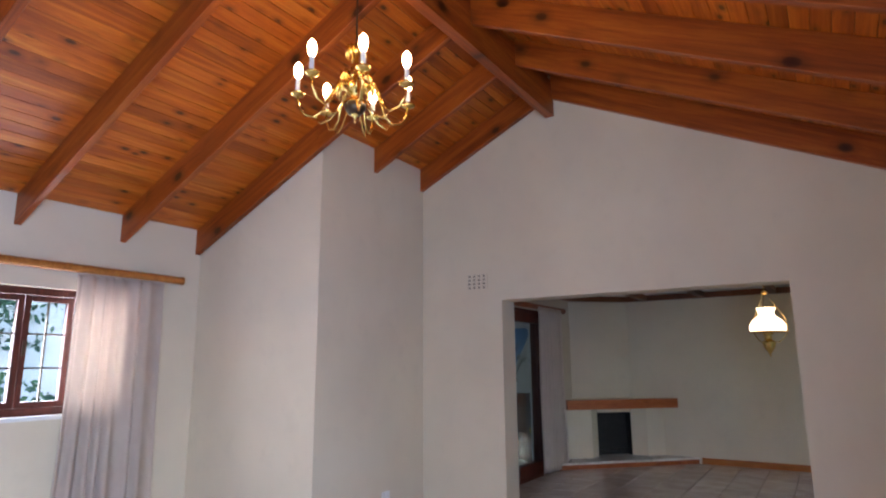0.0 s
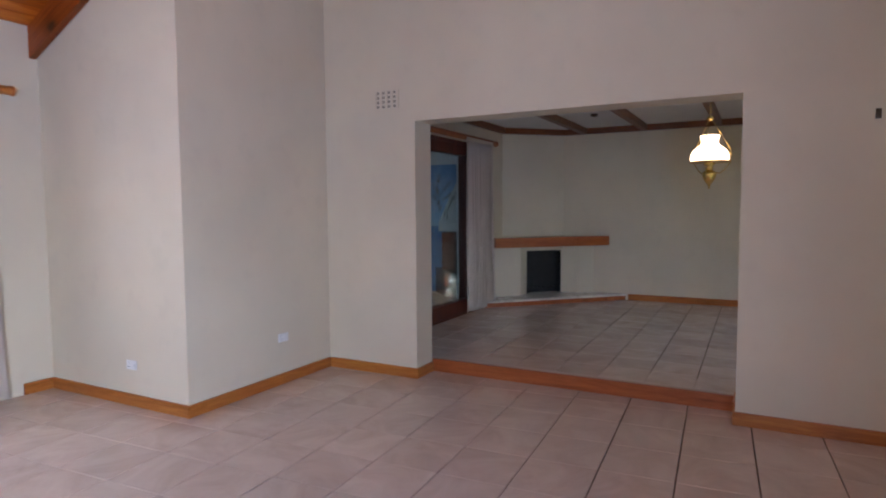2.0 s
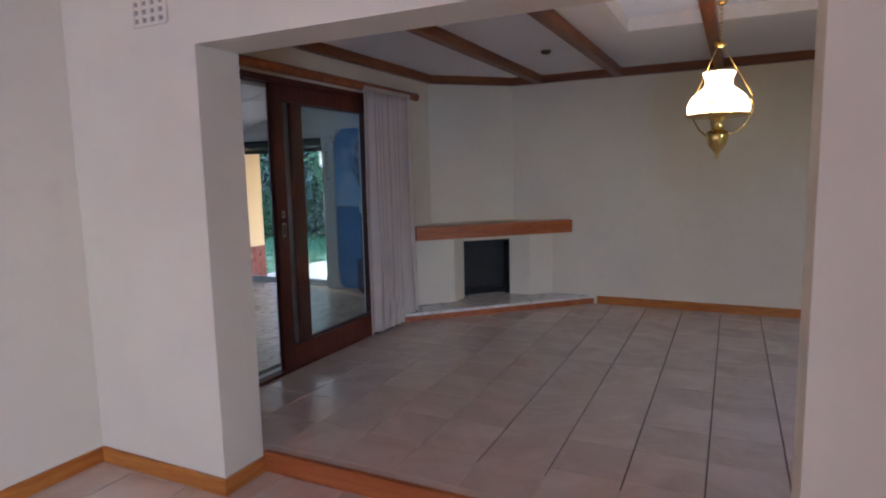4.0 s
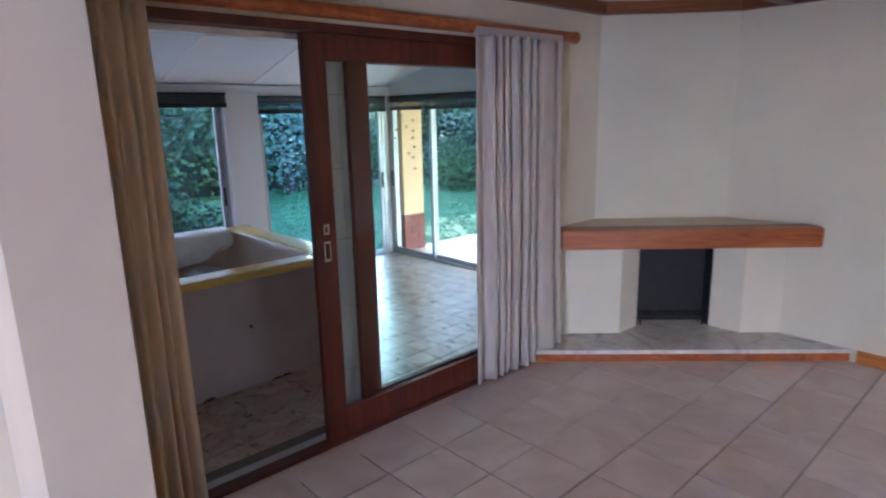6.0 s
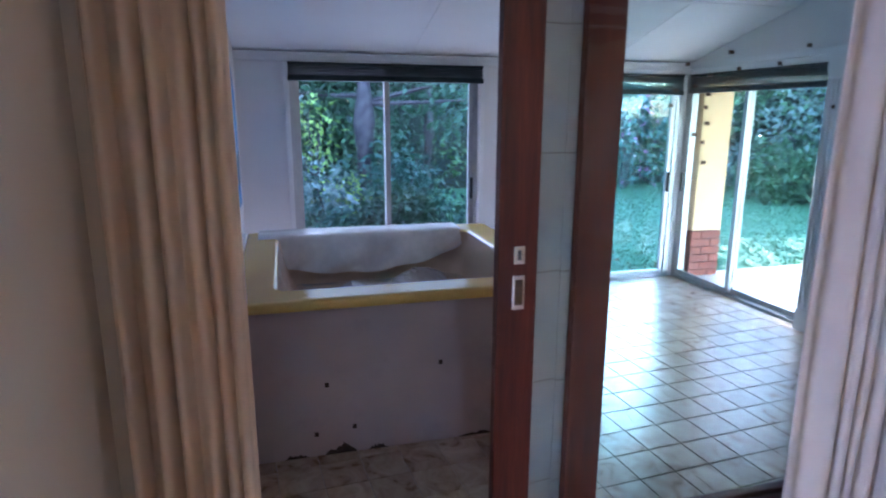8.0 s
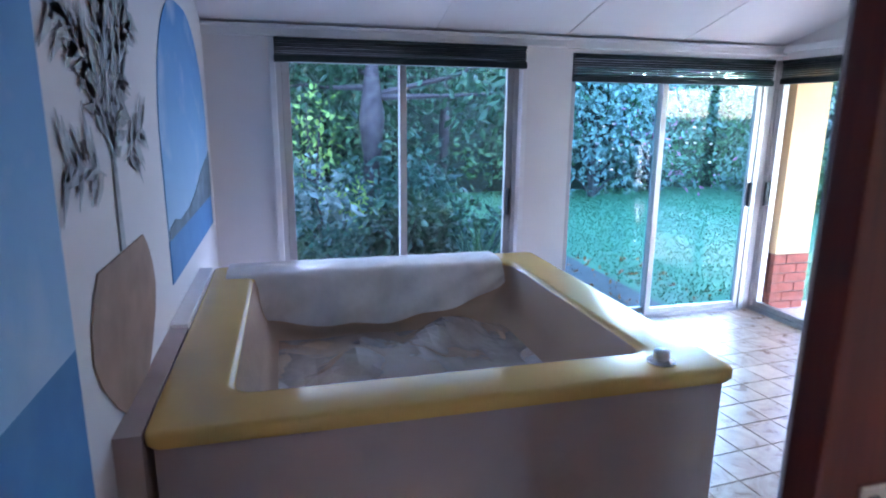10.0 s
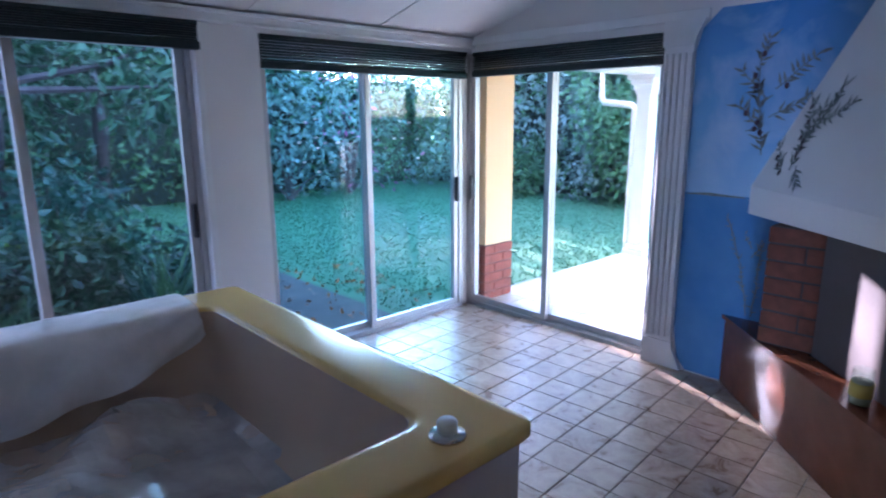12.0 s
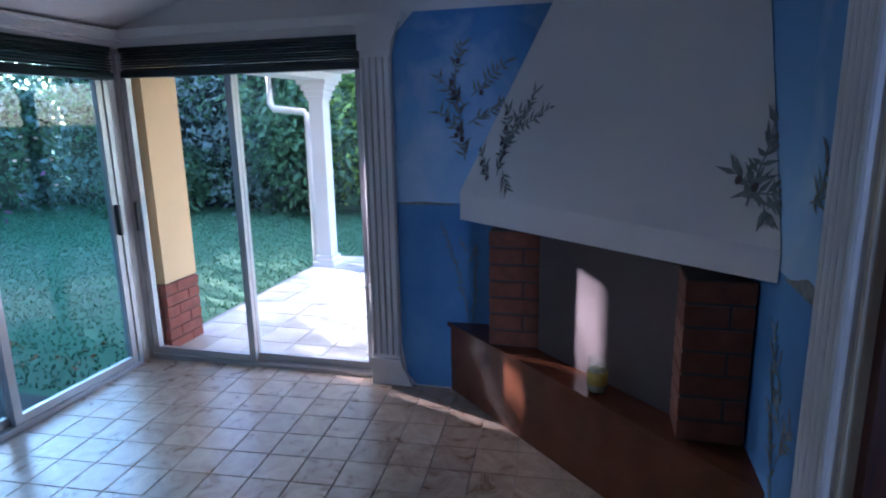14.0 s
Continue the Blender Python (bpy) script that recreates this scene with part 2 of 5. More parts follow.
CHROME = simple("worn_chrome", (0.62, 0.61, 0.58, 1), 0.22, 1.0, 0.1, 18, 0.0)
BLACKP = simple("black_plastic", (0.02, 0.02, 0.022, 1), 0.4)
WHITEP = simple("white_plastic", (0.75, 0.74, 0.72, 1), 0.35, 0, 0.04)
WHITEG = simple("white_gloss_paint", (0.78, 0.77, 0.76, 1), 0.35, 0, 0.08, 5, 0.04)
BLIND = simple("dark_green_blind", (0.012, 0.022, 0.022, 1), 0.45, 0, 0.2)
ACRYL = simple("cream_yellow_acrylic", srgb("d8b264"), 0.16, 0, 0.06, 3, 0.0)
SPA_IN = simple("pale_acrylic", srgb("c4aa92"), 0.16, 0, 0.06, 3, 0.0)
CURT = cloth("pale_cream_curtain", srgb("dccdc0"), 0.42)
CURT_T = cloth("beige_curtain", srgb("efdcc4"), 0.45)
NET = cloth("white_vane_fabric", srgb("dcdcde"), 0.35)
DIFFUSER = cloth("white_skylight_diffuser", srgb("e6e4de"), 0.16)
PANE = glass("window_glass")
PANE_T = glass("tinted_glass", (0.66, 0.88, 0.90, 1))
def film(name, lo, hi, rough, bump):
    """Milky plastic sheet, denser where it lies in several layers."""
    m = Mat(name, rough, 0.0, 0.8)
    m.p.inputs["Base Color"].default_value = srgb("ece8e4")
    tr, mx = m.node("BsdfTransparent"), m.node("MixShader")
    dens = m.ramp(m.noise(m.coords(), 3.5, 5), [(0.35, (lo, lo, lo, 1)), (0.7, (hi, hi, hi, 1))])
    m.link(dens, mx.inputs[0]); m.link(tr.outputs[0], mx.inputs[1]); m.link(m.p.outputs[0], mx.inputs[2])
    m.link(mx.outputs[0], m.t.nodes["Material Output"].inputs[0])
    m.bump(m.noise(m.coords(), 7.0, 4, 0.5, 1.5), bump, 0.012)
    return m.m


FILM = film("plastic_film", 0.26, 0.58, 0.08, 0.12)
FILM_W = film("milky_plastic_film", 0.62, 0.92, 0.16, 0.25)
MURAL = sky_mural("painted_seascape")
BULB = glow("lit_bulb", (1.0, 0.72, 0.34, 1), 5.5)
OPAL = glow("lit_opal_glass", (1.0, 0.74, 0.40, 1), 0.42)
SPA_SIDE = plaster("raw_mauve_render", srgb("c2aea8"), 0.26, 0.85)
FLAKE = simple("dark_bare_cement", srgb("4a3a34"), 0.95, 0, 0.4, 30, 0.2)
CREAM_O = plaster("apricot_plaster", srgb("dfb98c"), 0.06)
GRASS = leafy("lawn_blade", (0.05, 0.16, 0.07, 1), (0.075, 0.22, 0.095, 1), 0.3, 0.6)
LAWN = simple("lawn_soil", (0.055, 0.17, 0.07, 1), 0.95, 0, 0.25, 3.0, 0.1)
SOIL = simple("leafy_soil", (0.09, 0.075, 0.06, 1), 0.95, 0, 0.5, 7.0, 0.5)
BARK = simple("grey_bark", (0.05, 0.042, 0.038, 1), 0.9, 0, 0.8, 9.0, 0.8)
LEAF_D = leafy("dark_leaf", (0.010, 0.035, 0.016, 1), (0.035, 0.10, 0.045, 1), 0.2)
LEAF_M = leafy("mid_leaf", (0.022, 0.07, 0.03, 1), (0.08, 0.18, 0.07, 1), 0.3)
LEAF_L = leafy("light_leaf", (0.10, 0.22, 0.04, 1), (0.32, 0.48, 0.10, 1), 0.4)
LEAF_S = leafy("silvery_leaf", (0.07, 0.13, 0.10, 1), (0.22, 0.29, 0.24, 1), 0.25)
LEAF_F = leafy("fern_leaf", (0.010, 0.04, 0.028, 1), (0.035, 0.11, 0.07, 1), 0.3)
# near-black green: the shade deep between leaves put into the colour
DEEP = simple("painted_core_shade", (0.010, 0.022, 0.011, 1), 0.95, 0, 0.5, 4.0, 0.6)
PETAL = leafy("pink_petal", (0.55, 0.10, 0.25, 1), (0.80, 0.25, 0.42, 1), 0.3)
PAINT_O = simple("painted_olive_leaf", (0.24, 0.26, 0.24, 1), 0.8, 0, 0.4, 30, 0)
PAINT_G = simple("painted_grey_green", (0.50, 0.53, 0.52, 1), 0.8, 0, 0.4, 20, 0)
PAINT_V = simple("painted_terracotta", srgb("a98b76"), 0.8, 0, 0.25, 6, 0.05)
PAINT_B = simple("painted_dark_fruit", (0.10, 0.06, 0.07, 1), 0.7, 0, 0.3, 20, 0)


# ---- shape helpers ----
def part(name, bm, material, parent=None, label="", smooth=False):
    me = bpy.data.meshes.new(name)
    bm.normal_update()
    bm.to_mesh(me)
    bm.free()
    me.materials.append(material)
    if smooth:
        for p in me.polygons:
            p.use_smooth = True
    ob = new(name, me)
    if parent:
        ob.parent = parent
    if label:
        ob["label"] = label
    return ob


def thing(name, label, category, group="", kind="", at=(0, 0, 0)):
    ob = new(name)
    ob.empty_display_size = 0.1
    ob.location = at
    return tagged(ob, label, category, group, kind)


def structure(name, bm, material, label=""):
    return tagged(part(name, bm, material), label, "", "", "structure")


def box(bm, x0, x1, y0, y1, z0, z1, bevel=0.0):
    m = Matrix.Translation(((x0 + x1) / 2, (y0 + y1) / 2, (z0 + z1) / 2)) @ Matrix.Diagonal((x1 - x0, y1 - y0, z1 - z0, 1))
    r = bmesh.ops.create_cube(bm, size=1.0, matrix=m)
    if bevel:
        es = {e for v in r["verts"] for e in v.link_edges}
        bmesh.ops.bevel(bm, geom=list(es), offset=bevel, segments=2, affect='EDGES', profile=0.6)
    return bm


def B(*a, bevel=0.0):
    return box(bmesh.new(), *a, bevel=bevel)


def prism(bm, pts, z0, z1):
    """An upright prism on a plan polygon."""
    lo = [bm.verts.new((x, y, z0)) for x, y in pts]
    hi = [bm.verts.new((x, y, z1)) for x, y in pts]
    n = len(pts)
    for i in range(n):
        bm.faces.new((lo[i], lo[(i + 1) % n], hi[(i + 1) % n], hi[i]))
    bm.faces.new(lo[::-1]); bm.faces.new(hi)
    bmesh.ops.recalc_face_normals(bm, faces=bm.faces[:])
    return bm


def slab(bm, pts, d):
    """A polygon of 3D points, given thickness by the vector d."""
    d = Vector(d)
    lo = [bm.verts.new(p) for p in pts]
    hi = [bm.verts.new(Vector(p) + d) for p in pts]
    n = len(pts)
    for i in range(n):
        bm.faces.new((lo[i], lo[(i + 1) % n], hi[(i + 1) % n], hi[i]))
    bm.faces.new(lo[::-1]); bm.faces.new(hi)
    bmesh.ops.recalc_face_normals(bm, faces=bm.faces[:])
    return bm


def lathe(bm, profile, segs=24, at=(0, 0, 0)):
    rings = []
    for r, z in profile:
        rings.append([bm.verts.new((at[0] + r * math.cos(2 * math.pi * i / segs), at[1] + r * math.sin(2 * math.pi * i / segs), at[2] + z)) for i in range(segs)])
    for a, b in zip(rings, rings[1:]):
        for i in range(segs):
            bm.faces.new((a[i], a[(i + 1) % segs], b[(i + 1) % segs], b[i]))
    bm.faces.new(rings[0][::-1]); bm.faces.new(rings[-1])
    return bm


def tube(bm, pts, r, segs=10):
    """A round bar along points; r is one radius or one for each point."""
    pts = [Vector(p) for p in pts]
    rs = r if isinstance(r, (list, tuple)) else [r] * len(pts)
    rings = []
    for i, p in enumerate(pts):
        d = (pts[min(i + 1, len(pts) - 1)] - pts[max(i - 1, 0)]).normalized()
        side = d.cross(Vector((0, 0, 1)))
        side = side.normalized() if side.length > 1e-3 else Vector((1, 0, 0))
        up = side.cross(d)
        rings.append([bm.verts.new(p + rs[i] * (math.cos(2 * math.pi * k / segs) * side + math.sin(2 * math.pi * k / segs) * up)) for k in range(segs)])
    for a, b in zip(rings, rings[1:]):
        for k in range(segs):
            bm.faces.new((a[k], a[(k + 1) % segs], b[(k + 1) % segs], b[k]))
    bm.faces.new(rings[0][::-1]); bm.faces.new(rings[-1])
    bmesh.ops.recalc_face_normals(bm, faces=bm.faces[:])
    return bm


def wall_with_holes(bm, axis, a0, a1, t0, t1, z0, z1, holes):
    """A straight wall along x or y with square openings (a0, a1, z0, z1)."""
    cuts = sorted({a0, a1, *[h[0] for h in holes], *[h[1] for h in holes]})
    for p, q in zip(cuts, cuts[1:]):
        spans = [(z0, z1)]
        for h in holes:
            if h[0] <= p and q <= h[1]:
                spans = [s for lo, hi in spans for s in ((lo, min(hi, h[2])), (max(lo, h[3]), hi)) if s[1] - s[0] > 1e-4]
        for lo, hi in spans:
            if axis == "x":
                box(bm, p, q, t0, t1, lo, hi)
            else:
                box(bm, t0, t1, p, q, lo, hi)
    return bm


def curtain(name, label, a, b, z0, z1, folds, depth, mat, flare=0.0, group="", seed=1):
    """Gathered cloth hung between plan points a and b."""
    rng = random.Random(seed)
    a, b = Vector((*a, 0)), Vector((*b, 0))
    d = b - a
    n = Vector((-d.y, d.x, 0)).normalized()
    nu, nv = folds * 10, 26
    ph = [rng.uniform(-0.5, 0.5) for _ in range(folds + 2)]
    am = [rng.uniform(0.65, 1.25) for _ in range(folds + 2)]
    warp = (rng.uniform(0.03, 0.06), rng.uniform(0, 6), rng.uniform(0.015, 0.03), rng.uniform(0, 6))
    bm = bmesh.new()
    grid = []
    for j in range(nv + 1):
        w = j / nv
        row = []
        for i in range(nu + 1):
            u = i / nu
            f = folds * (u + warp[0] * math.sin(2 * math.pi * u + warp[1]) + warp[2] * math.sin(5.3 * u * math.pi + warp[3]))
            f = min(max(f, 0.0), folds + 0.0)
            k = int(f)
            s = math.sin(2 * math.pi * (f + 0.10 * (ph[k] * (1 - f + k) + ph[k + 1] * (f - k))))
            amp = depth * (am[k] * (1 - f + k) + am[k + 1] * (f - k)) * (0.55 + 0.45 * w)
            p = a + d * (u + (u - 0.5) * flare * w * w) + n * (s * amp + 0.012 * w * math.sin(7 * u + 5 * w + seed))
            row.append(bm.verts.new((p.x, p.y, z1 + (z0 - z1) * w + 0.008 * w * math.sin(9 * u + seed))))
        grid.append(row)
    for r0, r1 in zip(grid, grid[1:]):
        for i in range(nu):
            bm.faces.new((r0[i], r0[i + 1], r1[i + 1], r1[i]))
    root = thing(name, label, "curtain", group)
    ob = part("cloth", bm, mat, root, smooth=True)
    so = ob.modifiers.new("thickness", 'SOLIDIFY')
    so.thickness = 0.004
    hd = bmesh.new()
    box(hd, -0.004, d.length * 1.0 + 0.004, -0.012, 0.012, z1 - 0.01, z1 + 0.035)
    h = part("heading_tape", hd, mat, root)
    h.matrix_local = Matrix.Translation(a) @ Matrix.Rotation(math.atan2(d.y, d.x), 4, 'Z')
    return root


def run(name, p0, p1, z0, z1, thick, mat, parent=None, side=1, bevel=0.004):
    """A straight board along plan points p0 to p1, thick to its left (side 1) or right (-1)."""
    p0, p1 = Vector((*p0, 0)), Vector((*p1, 0))
    d = p1 - p0
    bm = B(0, d.length, *sorted((0, side * thick)), z0, z1, bevel=bevel)
    ob = part(name, bm, mat, parent)
    ob.matrix_local = Matrix.Translation(p0) @ Matrix.Rotation(math.atan2(d.y, d.x), 4, 'Z')
    return ob


# ---- plan ----
XL, XR, YB = -2.57, 3.73, -9.0          # living room
RX, SL, ZE = 0.58, 0.470, 2.665         # ridge, roof slope, rafter underside at the eave
BX, BY = -0.935, -1.57                  # boxed-in chimney corner
OP0, OP1, OPZ = 0.0, 2.46, 2.19         # opening in the gable wall
GW = 0.27                               # its thickness
FB, CB = 0.11, 2.62                     # sunken lounge's floor and ceiling heights
LX, LY, LR = -0.78, 4.55, 4.6           # lounge walls
VX, VW, VS, VN = -1.0, -4.50, 0.41, 4.72   # veranda walls: house, garden, mural, patio
FV = 0.02
DO0, DO1, DOZ = 0.46, 2.82, 2.30        # sliding door opening


def raf(x):
    return ZE + SL * (3.15 - abs(x - RX))


def vceil(x):
    return 2.21 + 0.27 * (x + 4.5)


# ---- living room shell ----
bm = B(XL - 0.3, XR + 0.3, YB - 0.3, GW, -0.30, -0.012)
structure("floor_living_base", bm, GROUT_A)
bm = bmesh.new()
zt = lambda x: raf(x) + 0.30
slab(bm, [(BX, 0, 0), (OP0, 0, 0), (OP0, 0, OPZ), (OP1, 0, OPZ), (OP1, 0, 0), (XR + 0.25, 0, 0), (XR + 0.25, 0, zt(XR)), (RX, 0, zt(RX)), (BX, 0, zt(BX))], (0, GW, 0))
bmesh.ops.triangulate(bm, faces=bm.faces[:])
structure("wall_gable", bm, WALL)
bm = bmesh.new()
wall_with_holes(bm, "y", YB, 0.40, XL - 0.25, XL, 0, 2.98, [(-3.85, -2.25, 1.20, 2.20)])
structure("wall_living_west", bm, WALL)
bm = bmesh.new()
# opening for the added, unseen doors
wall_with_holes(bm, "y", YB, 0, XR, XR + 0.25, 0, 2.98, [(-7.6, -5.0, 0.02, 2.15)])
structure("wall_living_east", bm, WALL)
bm = bmesh.new()
slab(bm, [(XL, YB, 0), (XR, YB, 0), (XR, YB, zt(XR)), (RX, YB, zt(RX)), (XL, YB, zt(XL))], (0, -0.25, 0))
structure("wall_living_south", bm, WALL)
bm = bmesh.new()
slab(bm, [(XL, BY, 0), (BX, BY, 0), (BX, BY, zt(BX)), (XL, BY, zt(XL))], (0, 0.12, 0))
slab(bm, [(BX, BY + 0.12, 0), (BX, 0, 0), (BX, 0, zt(BX)), (BX, BY + 0.12, zt(BX))], (-0.12, 0, 0))
structure("wall_chimney_corner", bm, WALL)

# boarded ceiling, each slope of narrow tongued boards
for nm, sgn in (("ceiling_boards_west", -1), ("ceiling_boards_east", 1)):
    bm = bmesh.new()
    ln = 3.25 * math.hypot(1, SL)
    k = int(ln / 0.105)
    for i in range(k):
        box(bm, i * 0.105 + 0.0015, (i + 1) * 0.105 - 0.0015, YB, 0.0, 0.0, 0.02, bevel=0.003)
    ang = math.atan(SL)
    m = Matrix.Translation((RX, 0, raf(RX) + 0.25)) @ Matrix.Rotation(0 if sgn > 0 else math.pi, 4, 'Z') @ Matrix.Rotation(ang, 4, 'Y')
    if sgn < 0:
        bmesh.ops.translate(bm, verts=bm.verts[:], vec=(0, -YB, 0))
    ob = structure(nm, bm, PINE, "knotty varnished pine ceiling boards")
    ob.matrix_world = m
bm = bmesh.new()
for s in (-1, 1):
    slab(bm, [(RX, YB - 0.4, raf(RX) + 0.34), (RX + s * 3.7, YB - 0.4, raf(RX + s * 3.7) + 0.34), (RX + s * 3.7, GW, raf(RX + s * 3.7) + 0.34), (RX, GW, raf(RX) + 0.34)], (0, 0, 0.10))
structure("roof_living", bm, SOIL)

roof_frame = thing("exposed_roof_frame", "orange stained pine rafters and ridge beam under boarded ceiling", "roof beams", "", "structure")
ang = math.atan(SL)
for y in (-0.03, -0.83, -1.605, -2.37, -3.21, -4.02, -4.84, -5.65, -6.5, -7.3, -8.1):
    for s in (-1, 1):
        x1 = XL if s < 0 else XR
        if s < 0 and y > BY - 0.02:
            x1 = BX
        bm = slab(bmesh.new(), [(x1, y - 0.026, raf(x1)), (RX + s * 0.04, y - 0.026, raf(RX + s * 0.04)), (RX + s * 0.04, y - 0.026, raf(RX + s * 0.04) + 0.248), (x1, y - 0.026, raf(x1) + 0.248)], (0, 0.052, 0))
        m = Matrix.Translation((x1, y, raf(x1))) @ Matrix.Rotation(s * ang, 4, 'Y')
        bm.transform(m.inverted())
        bmesh.ops.bevel(bm, geom=bm.edges[:], offset=0.003, segments=1, affect='EDGES')
        ob = part("rafter", bm, RAFTER, roof_frame)
        ob.matrix_local = m
bm = B(0, -YB - 0.005, -0.045, 0.045, 0, 0.36, bevel=0.004)
ob = part("ridge_beam", bm, RAFTER, roof_frame)
ob.matrix_local = Matrix.Translation((RX, YB, 3.955)) @ Matrix.Rotation(math.pi / 2, 4, 'Z')
# second half of the rafter that runs on down over the chimney corner's front
bm = slab(bmesh.new(), [(XL, BY - 0.062, raf(XL)), (BX, BY - 0.062, raf(BX)), (BX, BY - 0.062, raf(BX) + 0.248), (XL, BY - 0.062, raf(XL) + 0.248)], (0, 0.052, 0))
m = Matrix.Translation((XL, BY, raf(XL))) @ Matrix.Rotation(-ang, 4, 'Y')
bm.transform(m.inverted())
part("rafter", bm, RAFTER, roof_frame).matrix_local = m

# skirting boards and the step
sk = thing("baseboard_living", "orange varnished pine skirting boards", "skirting", "", "structure")
run("skirting_board", (XL, BY), (XL, -1.80), 0, 0.09, 0.016, SKIRT, sk)
run("skirting_board", (XL, BY), (BX + 0.016, BY), 0, 0.09, 0.016, SKIRT, sk, -1)
run("skirting_board", (BX, BY), (BX, 0), 0, 0.09, 0.016, SKIRT, sk, -1)
run("skirting_board", (BX + 0.016, 0), (OP0 + 0.016, 0), 0, 0.09, 0.016, SKIRT, sk, -1)
run("skirting_board", (OP0, 0), (OP0, GW), 0, 0.09, 0.016, SKIRT, sk, -1)
run("skirting_board", (OP1 - 0.016, 0), (XR, 0), 0, 0.09, 0.016, SKIRT, sk, -1)
run("skirting_board", (OP1, 0), (OP1, GW), 0, 0.15, 0.016, SKIRT, sk, 1)
run("skirting_board", (XL, YB), (XL, -2.7), 0, 0.09, 0.016, SKIRT, sk, -1)
run("step_riser", (OP0, GW), (OP1, GW), 0, FB + 0.004, 0.03, MANTEL, sk, 1)

# ---- lounge shell ----
bm = B(LX - 0.22, LR, GW + 0.03, LY + 0.25, -0.3, FB - 0.012)
structure("floor_lounge_base", bm, GROUT_A)
bm = bmesh.new()
box(bm, LX, LR, GW + 0.03, GW + 0.36, FB - 0.011, FB - 0.002)
box(bm, LX, LX + 0.2, GW + 0.36, 3.2, FB - 0.011, FB - 0.002)
structure("floor_lounge_edge", bm, TILE_A, "cut floor tiles along the step")
bm = bmesh.new()
wall_with_holes(bm, "y", GW, VN + 0.2, VX, LX, -0.1, 3.3, [(DO0, DO1, -0.1, DOZ)])
structure("wall_lounge_west", bm, WALL)
bm = B(LX, LR, LY, LY + 0.25, 0, CB + 0.2)
structure("wall_lounge_north", bm, WALL)
bm = B(LR, LR + 0.25, GW, LY + 0.25, 0, CB + 0.2)
structure("wall_lounge_east", bm, WALL)
bm = bmesh.new()
SKY0, SKY1, SKY2, SKY3 = 1.45, 2.75, 1.65, 2.80
for x0, x1, y0, y1 in ((LX, SKY0, GW, LY), (SKY1, LR, GW, LY), (SKY0, SKY1, GW, SKY2), (SKY0, SKY1, SKY3, LY)):
    box(bm, x0, x1, y0, y1, CB, CB + 0.06)
structure("ceiling_lounge", bm, CEIL_W)
bm = bmesh.new()
prism(bm, [(LX, 3.84), (LX + 0.71, LY), (LX, LY)], FB, CB)
structure("wall_chimney_breast", bm, WALL)

cb = thing("ceiling_beams_lounge", "brown stained ceiling beams and cornice", "ceiling beams", "", "structure")
for x in (0.29, 1.14, 2.09, 3.0, 3.9):
    run("beam", (x, GW), (x, LY), CB - 0.085, CB, 0.085, MEDIUM, cb)
run("cornice", (LX, GW), (LX, 3.84), CB - 0.085, CB, 0.06, MEDIUM, cb, -1)
run("cornice", (LX, 3.84), (LX + 0.71, LY), CB - 0.085, CB, 0.06, MEDIUM, cb, -1)
run("cornice", (LX + 0.71, LY), (LR, LY), CB - 0.085, CB, 0.06, MEDIUM, cb, -1)
run("cornice", (LX, GW), (LR, GW), CB - 0.085, CB, 0.05, MEDIUM, cb, 1)

skl = thing("skylight", "flat white translucent ceiling skylight with rounded frame", "skylight", "", "structure")
bm = bmesh.new()
for x0, x1, y0, y1 in ((SKY0 - 0.03, SKY0 + 0.02, SKY2, SKY3), (SKY1 - 0.02, SKY1 + 0.03, SKY2, SKY3), (SKY0 - 0.03, SKY1 + 0.03, SKY2 - 0.03, SKY2 + 0.02), (SKY0 - 0.03, SKY1 + 0.03, SKY3 - 0.02, SKY3 + 0.03)):
    box(bm, x0, x1, y0, y1, CB - 0.012, CB + 0.10, bevel=0.006)
part("frame", bm, WHITEG, skl)
part("diffuser", B(SKY0 - 0.02, SKY1 + 0.02, SKY2 - 0.02, SKY3 + 0.02, CB + 0.085, CB + 0.095), DIFFUSER, skl)
bm = bmesh.new()
for x0, x1, y0, y1 in ((SKY0 - 0.16, SKY0 - 0.05, SKY2 - 0.15, SKY3 + 0.15), (SKY1 + 0.05, SKY1 + 0.16, SKY2 - 0.15, SKY3 + 0.15), (SKY0 - 0.05, SKY1 + 0.05, SKY2 - 0.15, SKY2 - 0.05), (SKY0 - 0.05, SKY1 + 0.05, SKY3 + 0.05, SKY3 + 0.15)):
    box(bm, x0, x1, y0, y1, CB + 0.062, CB + 0.4)
part("shaft", bm, WHITEG, skl)

sk = thing("baseboard_lounge", "brown varnished skirting boards", "skirting", "", "structure")
run("skirting_board", (0.90, LY), (LR, LY), FB, FB + 0.09, 0.016, SKIRT, sk, -1)
run("skirting_board", (LX, GW), (LX, DO0 - 0.05), FB, FB + 0.09, 0.016, SKIRT, sk, -1)

# ---- veranda shell ----
bm = B(VW - 0.22, VX + 0.0, VS - 0.1, VN + 0.22, -0.3, FV - 0.008)
structure("floor_veranda_base", bm, GROUT_V)
structure("threshold", B(VX, LX - 0.001, DO0, DO1, -0.1, FB - 0.014), GROUT_V)
bm = B(VW - 0.25, VX, GW + 0.005, VS, -0.1, 3.3)
structure("wall_mural", bm, WALL_W)
W1, W2, W3, W4 = 0.84, 2.52, 2.91, 4.66
bm = bmesh.new()
wall_with_holes(bm, "y", VS, VN, VW - 0.22, VW, -0.1, 2.26, [(W1, W2, 0.0, 2.10), (W3, VN, 0.0, 2.10)])
structure("wall_garden", bm, WALL_W)
D0, D1 = -4.60, -2.875
